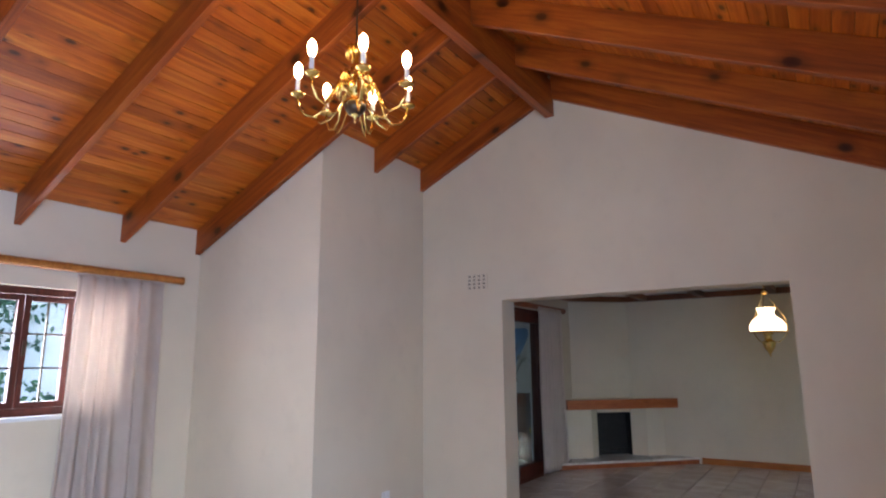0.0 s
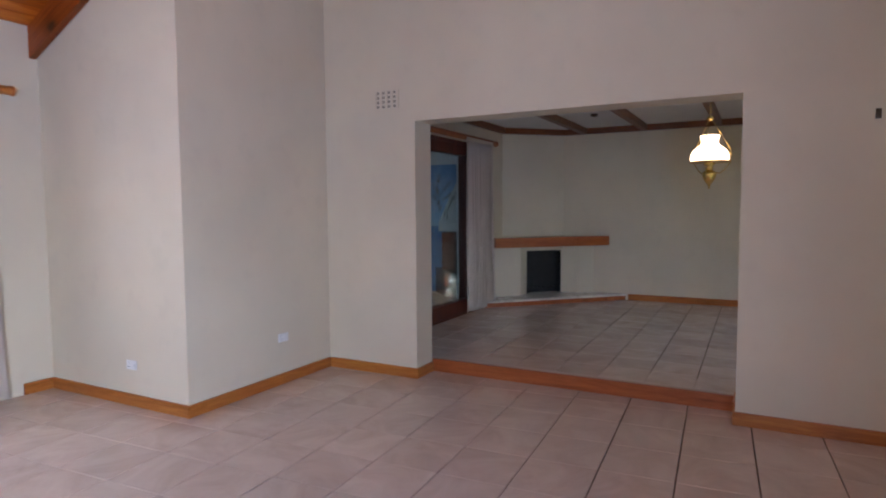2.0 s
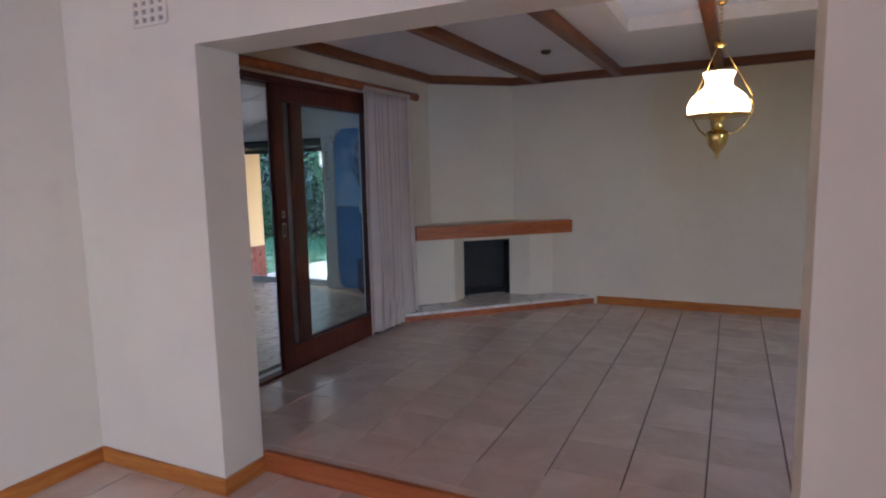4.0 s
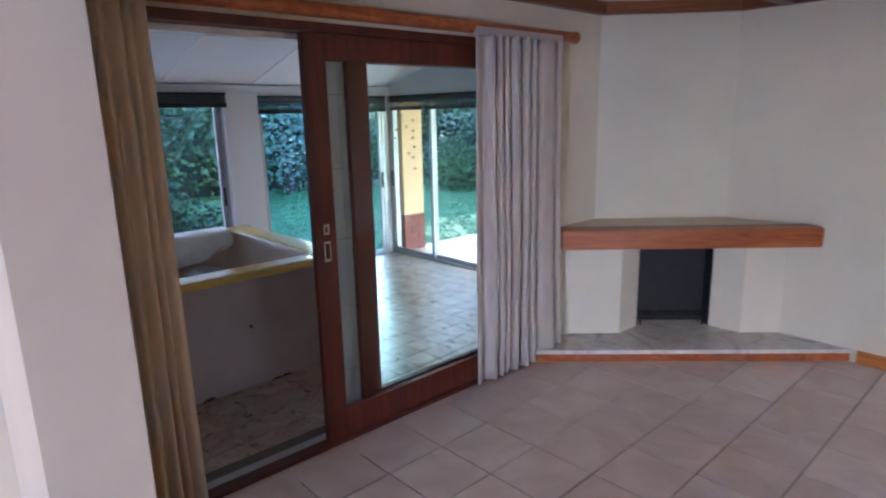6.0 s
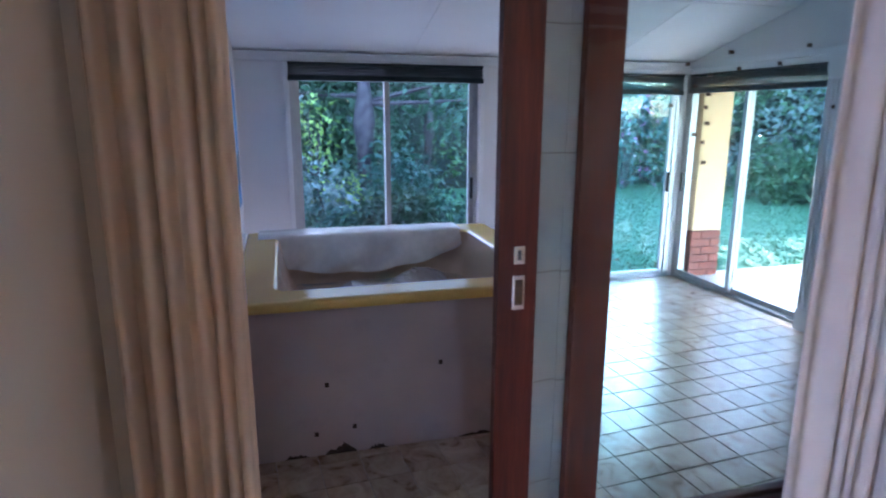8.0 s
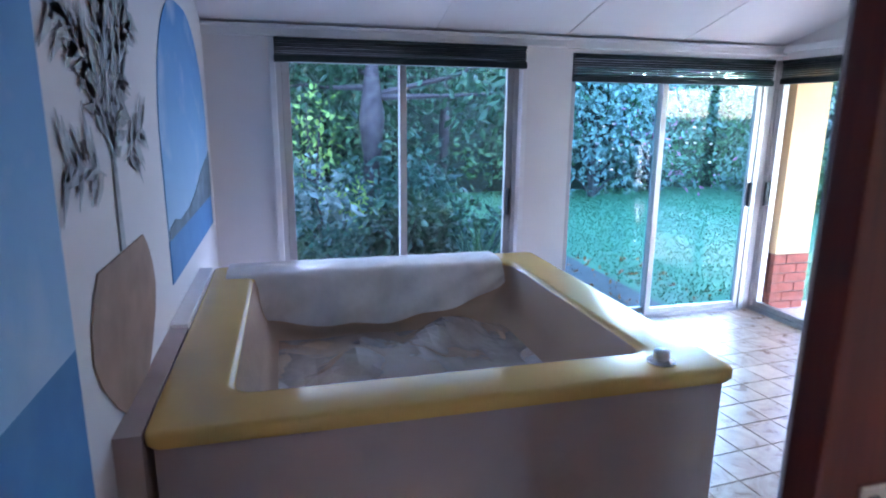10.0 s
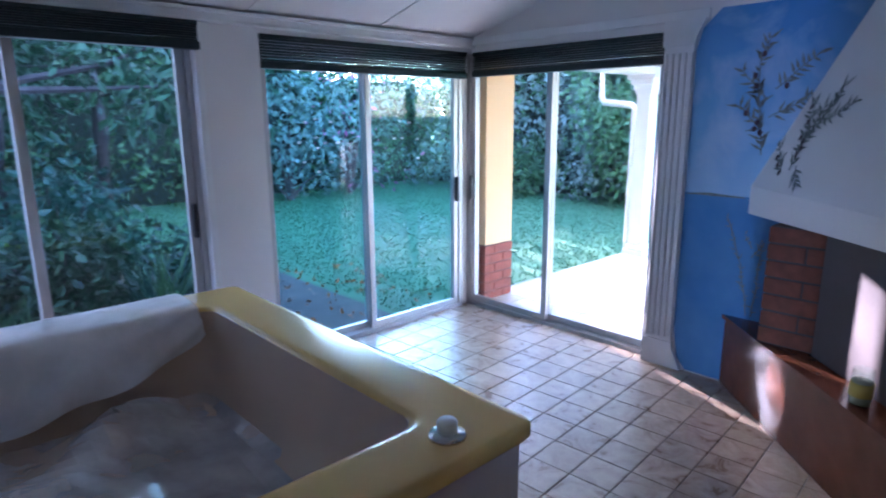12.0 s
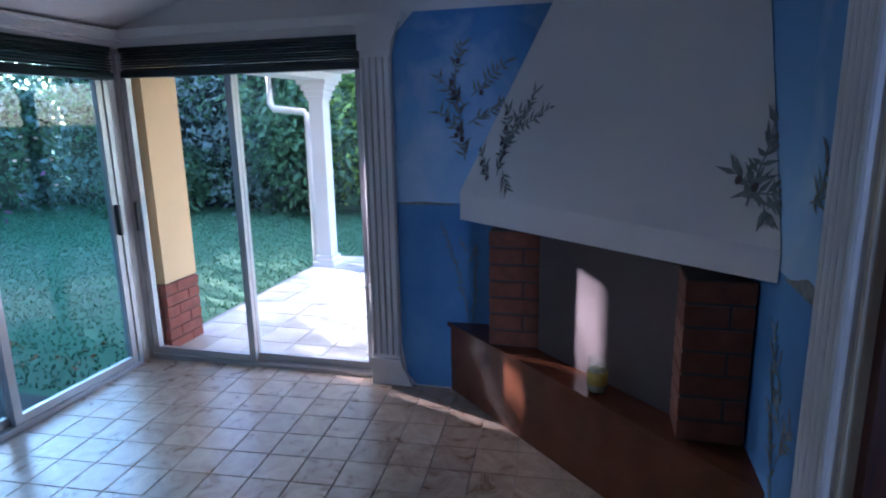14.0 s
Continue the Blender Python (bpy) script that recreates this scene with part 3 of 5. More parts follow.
bm = bmesh.new()
wall_with_holes(bm, "x", VW - 0.22, VX, VN, VN + 0.2, -0.1, 3.3, [(D0, D1, 0.0, 2.10)])
structure("wall_patio", bm, WALL_W)
bm = slab(bmesh.new(), [(VW - 0.45, VS - 0.15, vceil(VW - 0.45)), (VX, VS - 0.15, vceil(VX)), (VX, VN + 0.2, vceil(VX)), (VW - 0.45, VN + 0.2, vceil(VW - 0.45))], (0, 0, 0.05))
for y in (0.95, 1.9, 2.85, 3.8):
    slab(bm, [(VW, y - 0.012, vceil(VW) - 0.006), (VX, y - 0.012, vceil(VX) - 0.006), (VX, y + 0.012, vceil(VX) - 0.006), (VW, y + 0.012, vceil(VW) - 0.006)], (0, 0, 0.01))
for x in (-3.3, -2.1):
    slab(bm, [(x - 0.012, VS, vceil(x - 0.012) - 0.006), (x + 0.012, VS, vceil(x + 0.012) - 0.006), (x + 0.012, VN, vceil(x + 0.012) - 0.006), (x - 0.012, VN, vceil(x - 0.012) - 0.006)], (0, 0, 0.01))
structure("ceiling_veranda", bm, CEIL_W, "white sloping ceiling boards with cover strips")
bm = slab(bmesh.new(), [(VW - 0.8, GW + 0.03, vceil(VW - 0.8) + 0.09), (VX + 0.2, GW + 0.03, vceil(VX) + 0.14), (VX + 0.2, VN + 0.5, vceil(VX) + 0.14), (VW - 0.8, VN + 0.5, vceil(VW - 0.8) + 0.09)], (0, 0, 0.06))
structure("roof_veranda", bm, SOIL)
tr = thing("trim_veranda", "white painted cornice strips, slightly water-stained", "cornice", "", "structure")
run("cornice", (VW, VS), (VW, VN), 2.14, 2.205, 0.03, WHITEG, tr, -1)
run("cornice_bead", (VW, VS), (VW, VN), 2.128, 2.146, 0.042, WHITEG, tr, -1, 0.006)
run("cornice_bead", (VW, VS), (VW, VN), 2.18, 2.20, 0.052, WHITEG, tr, -1, 0.006)
run("cornice", (VW, VN), (-2.62, VN), 2.15, 2.205, 0.03, WHITEG, tr, -1)
for y0, y1 in ((W1, W2),):
    run("window_trim", (VW, y0 - 0.04), (VW, y0), 0.0, 2.125, 0.02, WHITEG, tr, -1)
    run("window_trim", (VW, y1), (VW, y1 + 0.04), 0.0, 2.125, 0.02, WHITEG, tr, -1)
# the house beyond: closing wall east of the patio and roofs
bm = B(LX - 0.22, LR + 0.25, LY + 0.25, LY + 0.45, -0.1, 3.3)
structure("wall_house_north", bm, CREAM_O)


# ---- living room things ----
def chandelier():
    c = thing("chandelier", "polished brass chandelier with seven lit candle bulbs", "chandelier", at=(RX - 0.015, -2.86, 2.905))
    prof = [(0.003, 0.0), (0.008, 0.01), (0.006, 0.03), (0.018, 0.045), (0.05, 0.075), (0.056, 0.10), (0.04, 0.125), (0.022, 0.14), (0.034, 0.17), (0.055, 0.20), (0.05, 0.235), (0.024, 0.26), (0.018, 0.30), (0.028, 0.33), (0.02, 0.36), (0.014, 0.40), (0.022, 0.43), (0.04, 0.455), (0.02, 0.47), (0.006, 0.49)]
    part("stem", lathe(bmesh.new(), prof, 20), BRASS, c, smooth=True)
    part("lower_bowl", lathe(bmesh.new(), [(0.005, 0.043), (0.04, 0.055), (0.058, 0.08), (0.062, 0.105), (0.05, 0.118), (0.045, 0.118)], 20), DARKB, c, "dark bronze bowl", True)
    part("ceiling_rod", tube(bmesh.new(), [(0, 0, 0.49), (0, 0, 1.075)], 0.005, 8), DARKB, c)
    part("ceiling_rose", lathe(bmesh.new(), [(0.045, 1.072), (0.04, 1.05), (0.012, 1.03)], 16), BRASS, c, smooth=True)
    bm = bmesh.new()
    for i in range(14):
        a = 2 * math.pi * i / 14
        for z, r0, r1, w in ((0.27, 0.03, 0.085, 0.011), (0.20, 0.05, 0.10, 0.010), (0.44, 0.02, 0.055, 0.008)):
            ca, sa = math.cos(a + z), math.sin(a + z)
            tube(bm, [(ca * r0, sa * r0, z + 0.02), (ca * r1, sa * r1, z + 0.015), (ca * r1 * 1.05, sa * r1 * 1.05, z - 0.045)], [w * 0.5, w, w * 0.25], 6)
    tagged(part("leaf_collar", bm, BRASS, c, smooth=True), kind="stuff")
    for i in range(7):
        a = radians(9 + i * 360 / 7)
        ca, sa = math.cos(a), math.sin(a)
        P = [(0.03, 0.17), (0.07, 0.22), (0.12, 0.215), (0.155, 0.15), (0.18, 0.075), (0.225, 0.035), (0.28, 0.05), (0.315, 0.10), (0.325, 0.155)]
        arm = part("arm", tube(bmesh.new(), [(r * ca, r * sa, z) for r, z in P], 0.0075, 8), BRASS, c, smooth=True)
        part("scroll", tube(bmesh.new(), [(r * ca, r * sa, z) for r, z in ((0.03, 0.14), (0.08, 0.10), (0.14, 0.02), (0.19, -0.005), (0.215, 0.03))], 0.005, 6), BRASS, arm, smooth=True)
        at = (0.325 * ca, 0.325 * sa, 0.0)
        part("drip_pan", lathe(bmesh.new(), [(0.006, 0.15), (0.038, 0.165), (0.042, 0.175), (0.02, 0.17), (0.016, 0.19)], 16, at), BRASS, arm, smooth=True)
        part("candle_sleeve", lathe(bmesh.new(), [(0.013, 0.175), (0.013, 0.262), (0.010, 0.266)], 12, at), WHITEP, arm)
        part("bulb", lathe(bmesh.new(), [(0.010, 0.264), (0.021, 0.285), (0.025, 0.315), (0.019, 0.345), (0.006, 0.362)], 12, at), BULB, arm, "lit candle bulb", True)
    return c


def hanging_lamp():
    c = thing("hanging_lamp", "brass oil-style pendant with lit white opal shade", "pendant lamp", at=(2.13, 1.95, 1.69))
    part("font", lathe(bmesh.new(), [(0.004, -0.062), (0.012, -0.05), (0.008, -0.038), (0.022, -0.015), (0.05, 0.025), (0.064, 0.075), (0.058, 0.10), (0.03, 0.115), (0.035, 0.135), (0.028, 0.155), (0.05, 0.175), (0.05, 0.19)], 22), BRASS, c, smooth=True)
    part("shade_ring", lathe(bmesh.new(), [(0.165, 0.186), (0.178, 0.19), (0.178, 0.202), (0.165, 0.204)], 32), BRASS, c, smooth=True)
    part("shade", lathe(bmesh.new(), [(0.05, 0.195), (0.164, 0.20), (0.174, 0.225), (0.172, 0.262), (0.150, 0.305), (0.112, 0.338), (0.082, 0.36), (0.074, 0.385), (0.078, 0.41), (0.092, 0.445), (0.086, 0.447), (0.07, 0.42), (0.066, 0.385)], 32), OPAL, c, "lit white opal glass shade", True)
    for i in range(3):
        a = radians(20 + 120 * i)
        ca, sa = math.cos(a), math.sin(a)
        arm = part("bracket", tube(bmesh.new(), [(r * ca, r * sa, z) for r, z in ((0.05, 0.10), (0.09, 0.085), (0.14, 0.12), (0.19, 0.19), (0.20, 0.25), (0.185, 0.285), (0.195, 0.31))], 0.005, 8), BRASS, c, smooth=True)
        part("chain", tube(bmesh.new(), [(0.195 * ca, 0.195 * sa, 0.305), (0.10 * ca, 0.10 * sa, 0.46), (0.015 * ca, 0.015 * sa, 0.60)], 0.0028, 6), BRASS, arm)
    part("crown", lathe(bmesh.new(), [(0.012, 0.585), (0.035, 0.60), (0.03, 0.615), (0.008, 0.635)], 14), BRASS, c, smooth=True)
    bm = bmesh.new()
    for k in range(9):
        z = 0.632 + k * 0.024
        pts = [(0.008 * math.cos(q) * (k % 2), 0.008 * math.cos(q) * (1 - k % 2), z + 0.014 + 0.016 * math.sin(q)) for q in [i * math.pi / 4 for i in range(9)]]
        tube(bm, pts, 0.0022, 5)
    part("chain", bm, BRASS, c)
    part("ceiling_hook", lathe(bmesh.new(), [(0.005, 0.82), (0.03, 0.838), (0.035, 0.846)], 14), BRASS, c)
    return c


def pelmet_pole(name, label, p0, p1, z, r, mat):
    c = thing(name, label, "curtain pole")
    part("pole", tube(bmesh.new(), [(*p0, z), (*p1, z)], r, 16), mat, c)
    d = (Vector(p1) - Vector(p0)).normalized()
    for p, s in ((p0, -1), (p1, 1)):
        q = Vector(p)
        e1, e2 = q + d * s * 0.002, q + d * s * 0.03
        part("end_cap", tube(bmesh.new(), [(e1.x, e1.y, z), (e1.x + d.x * s * 0.02, e1.y + d.y * s * 0.02, z), (e2.x, e2.y, z)], [r * 1.12, r * 1.12, r * 0.5], 16), mat, c)
    return c


def vent():
    c = thing("air_vent", "white plaster air brick grille set in wall", "vent")
    x0, x1, z0, z1 = -0.385, -0.165, 2.31, 2.465
    bm = bmesh.new()
    for i in range(5):
        x = x0 + (x1 - x0) * i / 4
        box(bm, x - 0.012, x + 0.012, -0.012, 0.004, z0, z1)
    for j in range(5):
        z = z0 + (z1 - z0) * j / 4
        box(bm, x0, x1, -0.010, 0.003, z - 0.008, z + 0.008)
    part("grille", bm, WALL, c)
    # flat sheet in darker plaster colour paints the shade inside the slots
    part("backing", B(x0, x1, -0.003, -0.001, z0, z1), simple("painted_slot_shade", (0.30, 0.26, 0.21, 1), 0.9), c)


def socket(name, label, m, w=0.115, h=0.072):
    c = thing(name, label, "socket")
    p = part("plate", B(-w / 2, w / 2, -0.009, 0, -h / 2, h / 2, bevel=0.004), WHITEP, c)
    part("rocker", B(w * 0.2, w * 0.32, -0.013, -0.008, -h * 0.2, h * 0.2, bevel=0.001), WHITEP, p)
    for k in (-0.02, 0.0, -0.01):
        part("pin_hole", B(-0.02 + k, -0.014 + k, -0.0095, -0.0088, (0.012 if k == -0.01 else -0.012) - 0.003, (0.012 if k == -0.01 else -0.012) + 0.003), BLACKP, p)
    c.matrix_world = m
    return c


chandelier()
hanging_lamp()
vent()
socket("wall_socket", "white plastic wall socket low on wall", pose(BX, -0.62, 0.39, 0, 0, 90))
socket("wall_socket", "white plastic wall socket low on wall", pose(-1.54, BY, 0.31, 0, 0, 0))
hk = thing("wall_hook", "small dark metal picture hook on wall", "hook")
part("plate", B(3.165, 3.195, -0.006, 0, 1.97, 2.03, bevel=0.002), DARKB, hk)
part("arm", tube(bmesh.new(), [(3.18, -0.004, 2.0), (3.18, -0.03, 1.985), (3.18, -0.035, 2.01)], 0.004, 6), DARKB, hk)


def cottage_window():
    """Two-leaf wooden casement with small leaded panes."""
    c = thing("window_1", "dark wood casement window with small panes", "window", "", "structure")
    y0, y1, z0, z1, x = -3.85, -2.25, 1.20, 2.20, XL - 0.16
    bm = bmesh.new()
    for a in (y0, y1 - 0.06):
        box(bm, x, x + 0.09, a, a + 0.06, z0, z1)
    for a in (z0, z1 - 0.06):
        box(bm, x, x + 0.09, y0 + 0.06, y1 - 0.06, a, a + 0.06)
    part("window_frame", bm, MAHOG, c)
    n = 4
    w = (y1 - y0 - 0.12) / n
    for i in range(n):
        a, b = y0 + 0.06 + i * w + 0.002, y0 + 0.06 + (i + 1) * w - 0.002
        bm = bmesh.new()
        for q in (a, b - 0.045):
            box(bm, x + 0.02, x + 0.07, q, q + 0.045, z0 + 0.062, z1 - 0.062, bevel=0.003)
        for q in (z0 + 0.062, z1 - 0.107):
            box(bm, x + 0.02, x + 0.07, a + 0.045, b - 0.045, q, q + 0.045)
        s = part("casement", bm, MAHOG, c)
        bm = bmesh.new()
        for k in (1, 2):
            z = z0 + 0.1 + (z1 - z0 - 0.2) * k / 3
            box(bm, x + 0.03, x + 0.05, a + 0.04, b - 0.04, z - 0.007, z + 0.007)
        box(bm, x + 0.031, x + 0.049, (a + b) / 2 - 0.006, (a + b) / 2 + 0.006, z0 + 0.1, z1 - 0.1)
        part("glazing_bars", bm, DARKB, s)
        g = part("pane", B(x + 0.037, x + 0.042, a + 0.04, b - 0.04, z0 + 0.10, z1 - 0.10), PANE, s)
        g.visible_shadow = False
        if i == 2:
            part("handle", B(x + 0.07, x + 0.085, a + 0.012, a + 0.03, 1.66, 1.78, bevel=0.003), DARKB, s)
    part("window_sill", B(XL - 0.10, XL + 0.05, y0 - 0.04, y1 + 0.04, z0 - 0.03, z0 + 0.002, bevel=0.006), WHITEG, c)


cottage_window()
pelmet_pole("curtain_rail", "orange varnished wooden curtain rail", (XL + 0.09, -4.35), (XL + 0.09, -1.83), 2.37, 0.034, RAILW)
curtain("curtain", "pale cream floor-length curtain drawn aside, sunlit", (XL + 0.085, -2.76), (XL + 0.085, -1.99), 0.03, 2.33, 7, 0.04, CURT, 0.14, "window curtains", 3)
curtain("curtain", "pale cream floor-length curtain drawn aside", (XL + 0.085, -4.25), (XL + 0.085, -3.75), 0.03, 2.33, 7, 0.032, CURT, 0.05, "window curtains", 8)

# glazed doors added out of view, to light the living room from the east
gd = thing("unseen_glazed_door", "white framed glass doors added out of view", "door", "", "structure")
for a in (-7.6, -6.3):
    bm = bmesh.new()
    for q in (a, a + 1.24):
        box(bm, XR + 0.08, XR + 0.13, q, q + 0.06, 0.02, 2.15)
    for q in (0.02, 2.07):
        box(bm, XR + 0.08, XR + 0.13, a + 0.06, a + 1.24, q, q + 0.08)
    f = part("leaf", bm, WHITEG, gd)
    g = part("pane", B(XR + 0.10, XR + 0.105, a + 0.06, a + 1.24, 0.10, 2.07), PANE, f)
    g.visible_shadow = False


# ---- lounge things ----
def corner_fireplace():
    c = thing("fireplace", "white plastered corner fireplace with black firebox", "fireplace")
    r2 = math.sqrt(0.5)
    # plan along the diagonal: s runs with the face, d away from the corner
    P = lambda s, k: (LX + (s - k) * r2, 3.38 + (s + k) * r2)     # k>0 is deeper
    W = 1.655
    s0, s1, s2, s3 = 0.47, 0.64, 1.20, 1.37
    zt = 0.905
    bm = bmesh.new()
    prism(bm, [P(0, 0), P(s0, 0), P(s1, 0.16), P(s1, 0.30), P(0.28, 0.28)], FB + 0.09, zt)
    part("cheek", bm, WALL, c)
    bm = bmesh.new()
    prism(bm, [P(s2, 0.16), P(s3, 0), P(W, 0), P(W - 0.28, 0.28), P(s2, 0.30)], FB + 0.09, zt)
    part("cheek", bm, WALL, c)
    bm = bmesh.new()
    prism(bm, [P(s1, 0.16), P(s2, 0.16), P(s2, 0.30), P(s1, 0.30)], 0.83, zt)
    part("lintel", bm, WALL, c)
    bm = bmesh.new()
    prism(bm, [P(s1 + 0.002, 0.29), P(s2 - 0.002, 0.29), P(s2 - 0.002, 0.31), P(s1 + 0.002, 0.31)], FB + 0.09, 0.86)
    part("fireback", bm, SOOT, c)
    for q in (s1 + 0.002, s2 - 0.012):
        bm = bmesh.new()
        prism(bm, [P(q, 0.165), P(q + 0.010, 0.165), P(q + 0.010, 0.289), P(q, 0.289)], FB + 0.09, 0.829)
        part("firebox_side", bm, SOOT, c)
    bm = bmesh.new()
    prism(bm, [P(s1 + 0.014, 0.165), P(s2 - 0.014, 0.165), P(s2 - 0.014, 0.288), P(s1 + 0.014, 0.288)], 0.815, 0.829)
    part("firebox_top", bm, SOOT, c)
    bm = bmesh.new()
    for i in range(7):
        p, q = P(s1 + 0.08 + i * 0.066, 0.18), P(s1 + 0.08 + i * 0.066, 0.28)
        tube(bm, [(*p, FB + 0.17), (*q, FB + 0.17)], 0.007, 6)
    for k in (0.185, 0.275):
        tube(bm, [(*P(s1 + 0.03, k), FB + 0.165), (*P(s2 - 0.03, k), FB + 0.165)], 0.008, 6)
    for s in (s1 + 0.04, s2 - 0.04):
        for k in (0.185, 0.275):
            tube(bm, [(*P(s, k), FB + 0.088), (*P(s, k), FB + 0.165)], 0.008, 6)
    part("grate", bm, SOOT, c, "black iron fire grate")
    # hearth
    h = thing("hearth", "pale marble hearth slab on wooden plinth", "hearth")
    bm = prism(bmesh.new(), [(LX, 2.895), (LX + 1.655, LY), (LX, LY)], FB + 0.062, FB + 0.09)
    part("slab", bm, MARBLE, h)
    bm = prism(bmesh.new(), [(LX, 2.91), (LX + 1.64, LY), (LX, LY)], FB, FB + 0.06)
    part("plinth", bm, MANTEL, h)
    bm = prism(bmesh.new(), [(LX, 3.38), (-0.668, 3.264), (0.575, 4.507), (0.532, LY), (LX + 0.71, LY), (LX, 3.84)], 0.907, 1.03)
    part("ledge", bm, WALL, c)
    # mantel
    m = thing("mantel_shelf", "thick orange-brown wooden mantel beam across corner", "mantel")
    bm = prism(bmesh.new(), [(-0.775, 3.275), (-0.672, 3.252), (-0.61, 3.19), (0.645, 4.445), (0.583, 4.507), (0.495, 4.545)], 0.91, 1.045)
    bmesh.ops.bevel(bm, geom=[e for e in bm.edges], offset=0.006, segments=2, affect='EDGES')
    R = Matrix.Rotation(radians(45), 4, 'Z')
    bm.transform(R.inverted())
    part("beam", bm, MANTEL, m).matrix_local = R


corner_fireplace()
sd = thing("smoke_detector", "small round ceiling sensor", "smoke detector")
part("body", lathe(bmesh.new(), [(0.045, 2.618), (0.042, 2.595), (0.02, 2.585)], 18, (0.71, 3.2, 0)), DARKB, sd, smooth=True)


def sliding_door():
    c = thing("door_1", "dark red hardwood sliding glass door standing half open", "sliding door", "", "structure")
    bm = bmesh.new()
    box(bm, VX + 0.03, LX + 0.012, DO0, DO0 + 0.045, FB - 0.01, DOZ)
    box(bm, VX + 0.03, LX + 0.012, DO1 - 0.045, DO1, FB - 0.01, DOZ)
    box(bm, VX + 0.03, LX + 0.012, DO0 + 0.045, DO1 - 0.045, DOZ - 0.045, DOZ)
    part("door_frame", bm, MAHOG, c)
    part("track", B(LX - 0.10, LX - 0.03, DO0 + 0.045, DO1 - 0.045, FB - 0.012, FB + 0.012), ALU, c, "grey aluminium floor track")
    part("sill", B(LX - 0.028, LX + 0.045, DO0 - 0.02, DO1 + 0.02, FB - 0.012, FB + 0.022, bevel=0.004), MAHOG, c)

    def panel(name, x0, x1, y0, y1, z0, z1, lock):
        st = 0.125
        bm = bmesh.new()
        box(bm, x0, x1, y0, y0 + st, z0, z1, bevel=0.004)
        box(bm, x0, x1, y1 - st, y1, z0, z1, bevel=0.004)
        box(bm, x0 + 0.001, x1 - 0.001, y0 + st, y1 - st, z1 - 0.125, z1, bevel=0.003)
        box(bm, x0 + 0.001, x1 - 0.001, y0 + st, y1 - st, z0, z0 + 0.17, bevel=0.003)
        p = part(name, bm, MAHOG, c)
        xm = (x0 + x1) / 2
        g = part("pane", B(xm - 0.003, xm + 0.003, y0 + st - 0.005, y1 - st + 0.005, z0 + 0.165, z1 - 0.12), PANE, p)
        g.visible_shadow = False
        if lock:
            a = part("flush_pull", B(x1, x1 + 0.006, y0 + 0.045, y0 + 0.085, 1.135, 1.242, bevel=0.003), CHROME, p, "worn chrome flush pull")
            part("recess", B(x1 + 0.004, x1 + 0.007, y0 + 0.053, y0 + 0.077, 1.15, 1.228), DARKB, a)
            a = part("lock_plate", B(x1, x1 + 0.006, y0 + 0.047, y0 + 0.083, 1.275, 1.33, bevel=0.003), CHROME, p, "chrome lock escutcheon")
            part("keyhole", B(x1 + 0.0055, x1 + 0.0075, y0 + 0.060, y0 + 0.070, 1.288, 1.317), BLACKP, a)
        return p

    panel("sliding_panel", LX - 0.012, LX + 0.026, 1.335, DO1 - 0.05, FB + 0.014, DOZ - 0.05, True)
    fp = panel("fixed_panel", LX - 0.075, LX - 0.035, 1.62, DO1 - 0.05, FB + 0.014, DOZ - 0.05, False)
    # small stickers that make the glass visible
    for k, (y, z) in enumerate(((2.06, 1.83), (2.06, 1.77), (2.055, 1.73), (2.065, 1.68), (2.055, 1.62), (2.065, 1.555), (1.975, 1.86), (2.01, 1.795), (1.925, 1.735), (2.02, 1.645), (2.165, 1.85), (2.13, 1.90), (2.32, 1.87), (2.43, 1.93), (2.56, 1.735), (1.94, 1.78))):
        w = 0.008 + 0.002 * (k % 2)
        part("sticker", B(LX - 0.0522, LX - 0.0512, y - w, y + w, z - 0.006, z + 0.006), DARKB, fp, "small dark sticker on glass")


sliding_door()
vb = thing("vertical_blind", "white fabric vertical blind vanes stacked together", "blind")
for i in range(5):
    y = 1.47 + i * 0.055
    v = part("vane", B(-0.0015, 0.0015, -0.044, 0.044, 0.06, 2.24), NET, vb)
    v.matrix_local = pose(LX - 0.105 + 0.008 * (i % 2), y, 0, 0, 0, 8 + 5 * (i % 2))
    for z in (0.45, 0.83, 1.21, 1.59, 1.97):
        part("stitch", B(-0.0022, 0.0022, -0.043, 0.043, z - 0.003, z + 0.003), ALU, v)
part("head_rail", B(LX - 0.13, LX - 0.085, DO0 + 0.05, DO1 - 0.05, 2.225, 2.255, bevel=0.004), WHITEP, vb)

pelmet_pole("curtain_rail", "varnished wooden curtain pole above sliding door", (LX + 0.075, 0.30), (LX + 0.075, 3.40), 2.345, 0.036, MANTEL)
curtain("curtain", "beige floor-length curtain gathered at the door", (LX + 0.10, 0.325), (LX + 0.10, 0.635), FB + 0.012, 2.31, 6, 0.042, CURT_T, 0.04, "sliding door curtains", 5)
curtain("curtain", "pale cream curtain gathered beside the door", (LX + 0.105, 2.42), (LX + 0.105, 3.22), FB + 0.03, 2.31, 8, 0.038, CURT, 0.05, "sliding door curtains", 6)


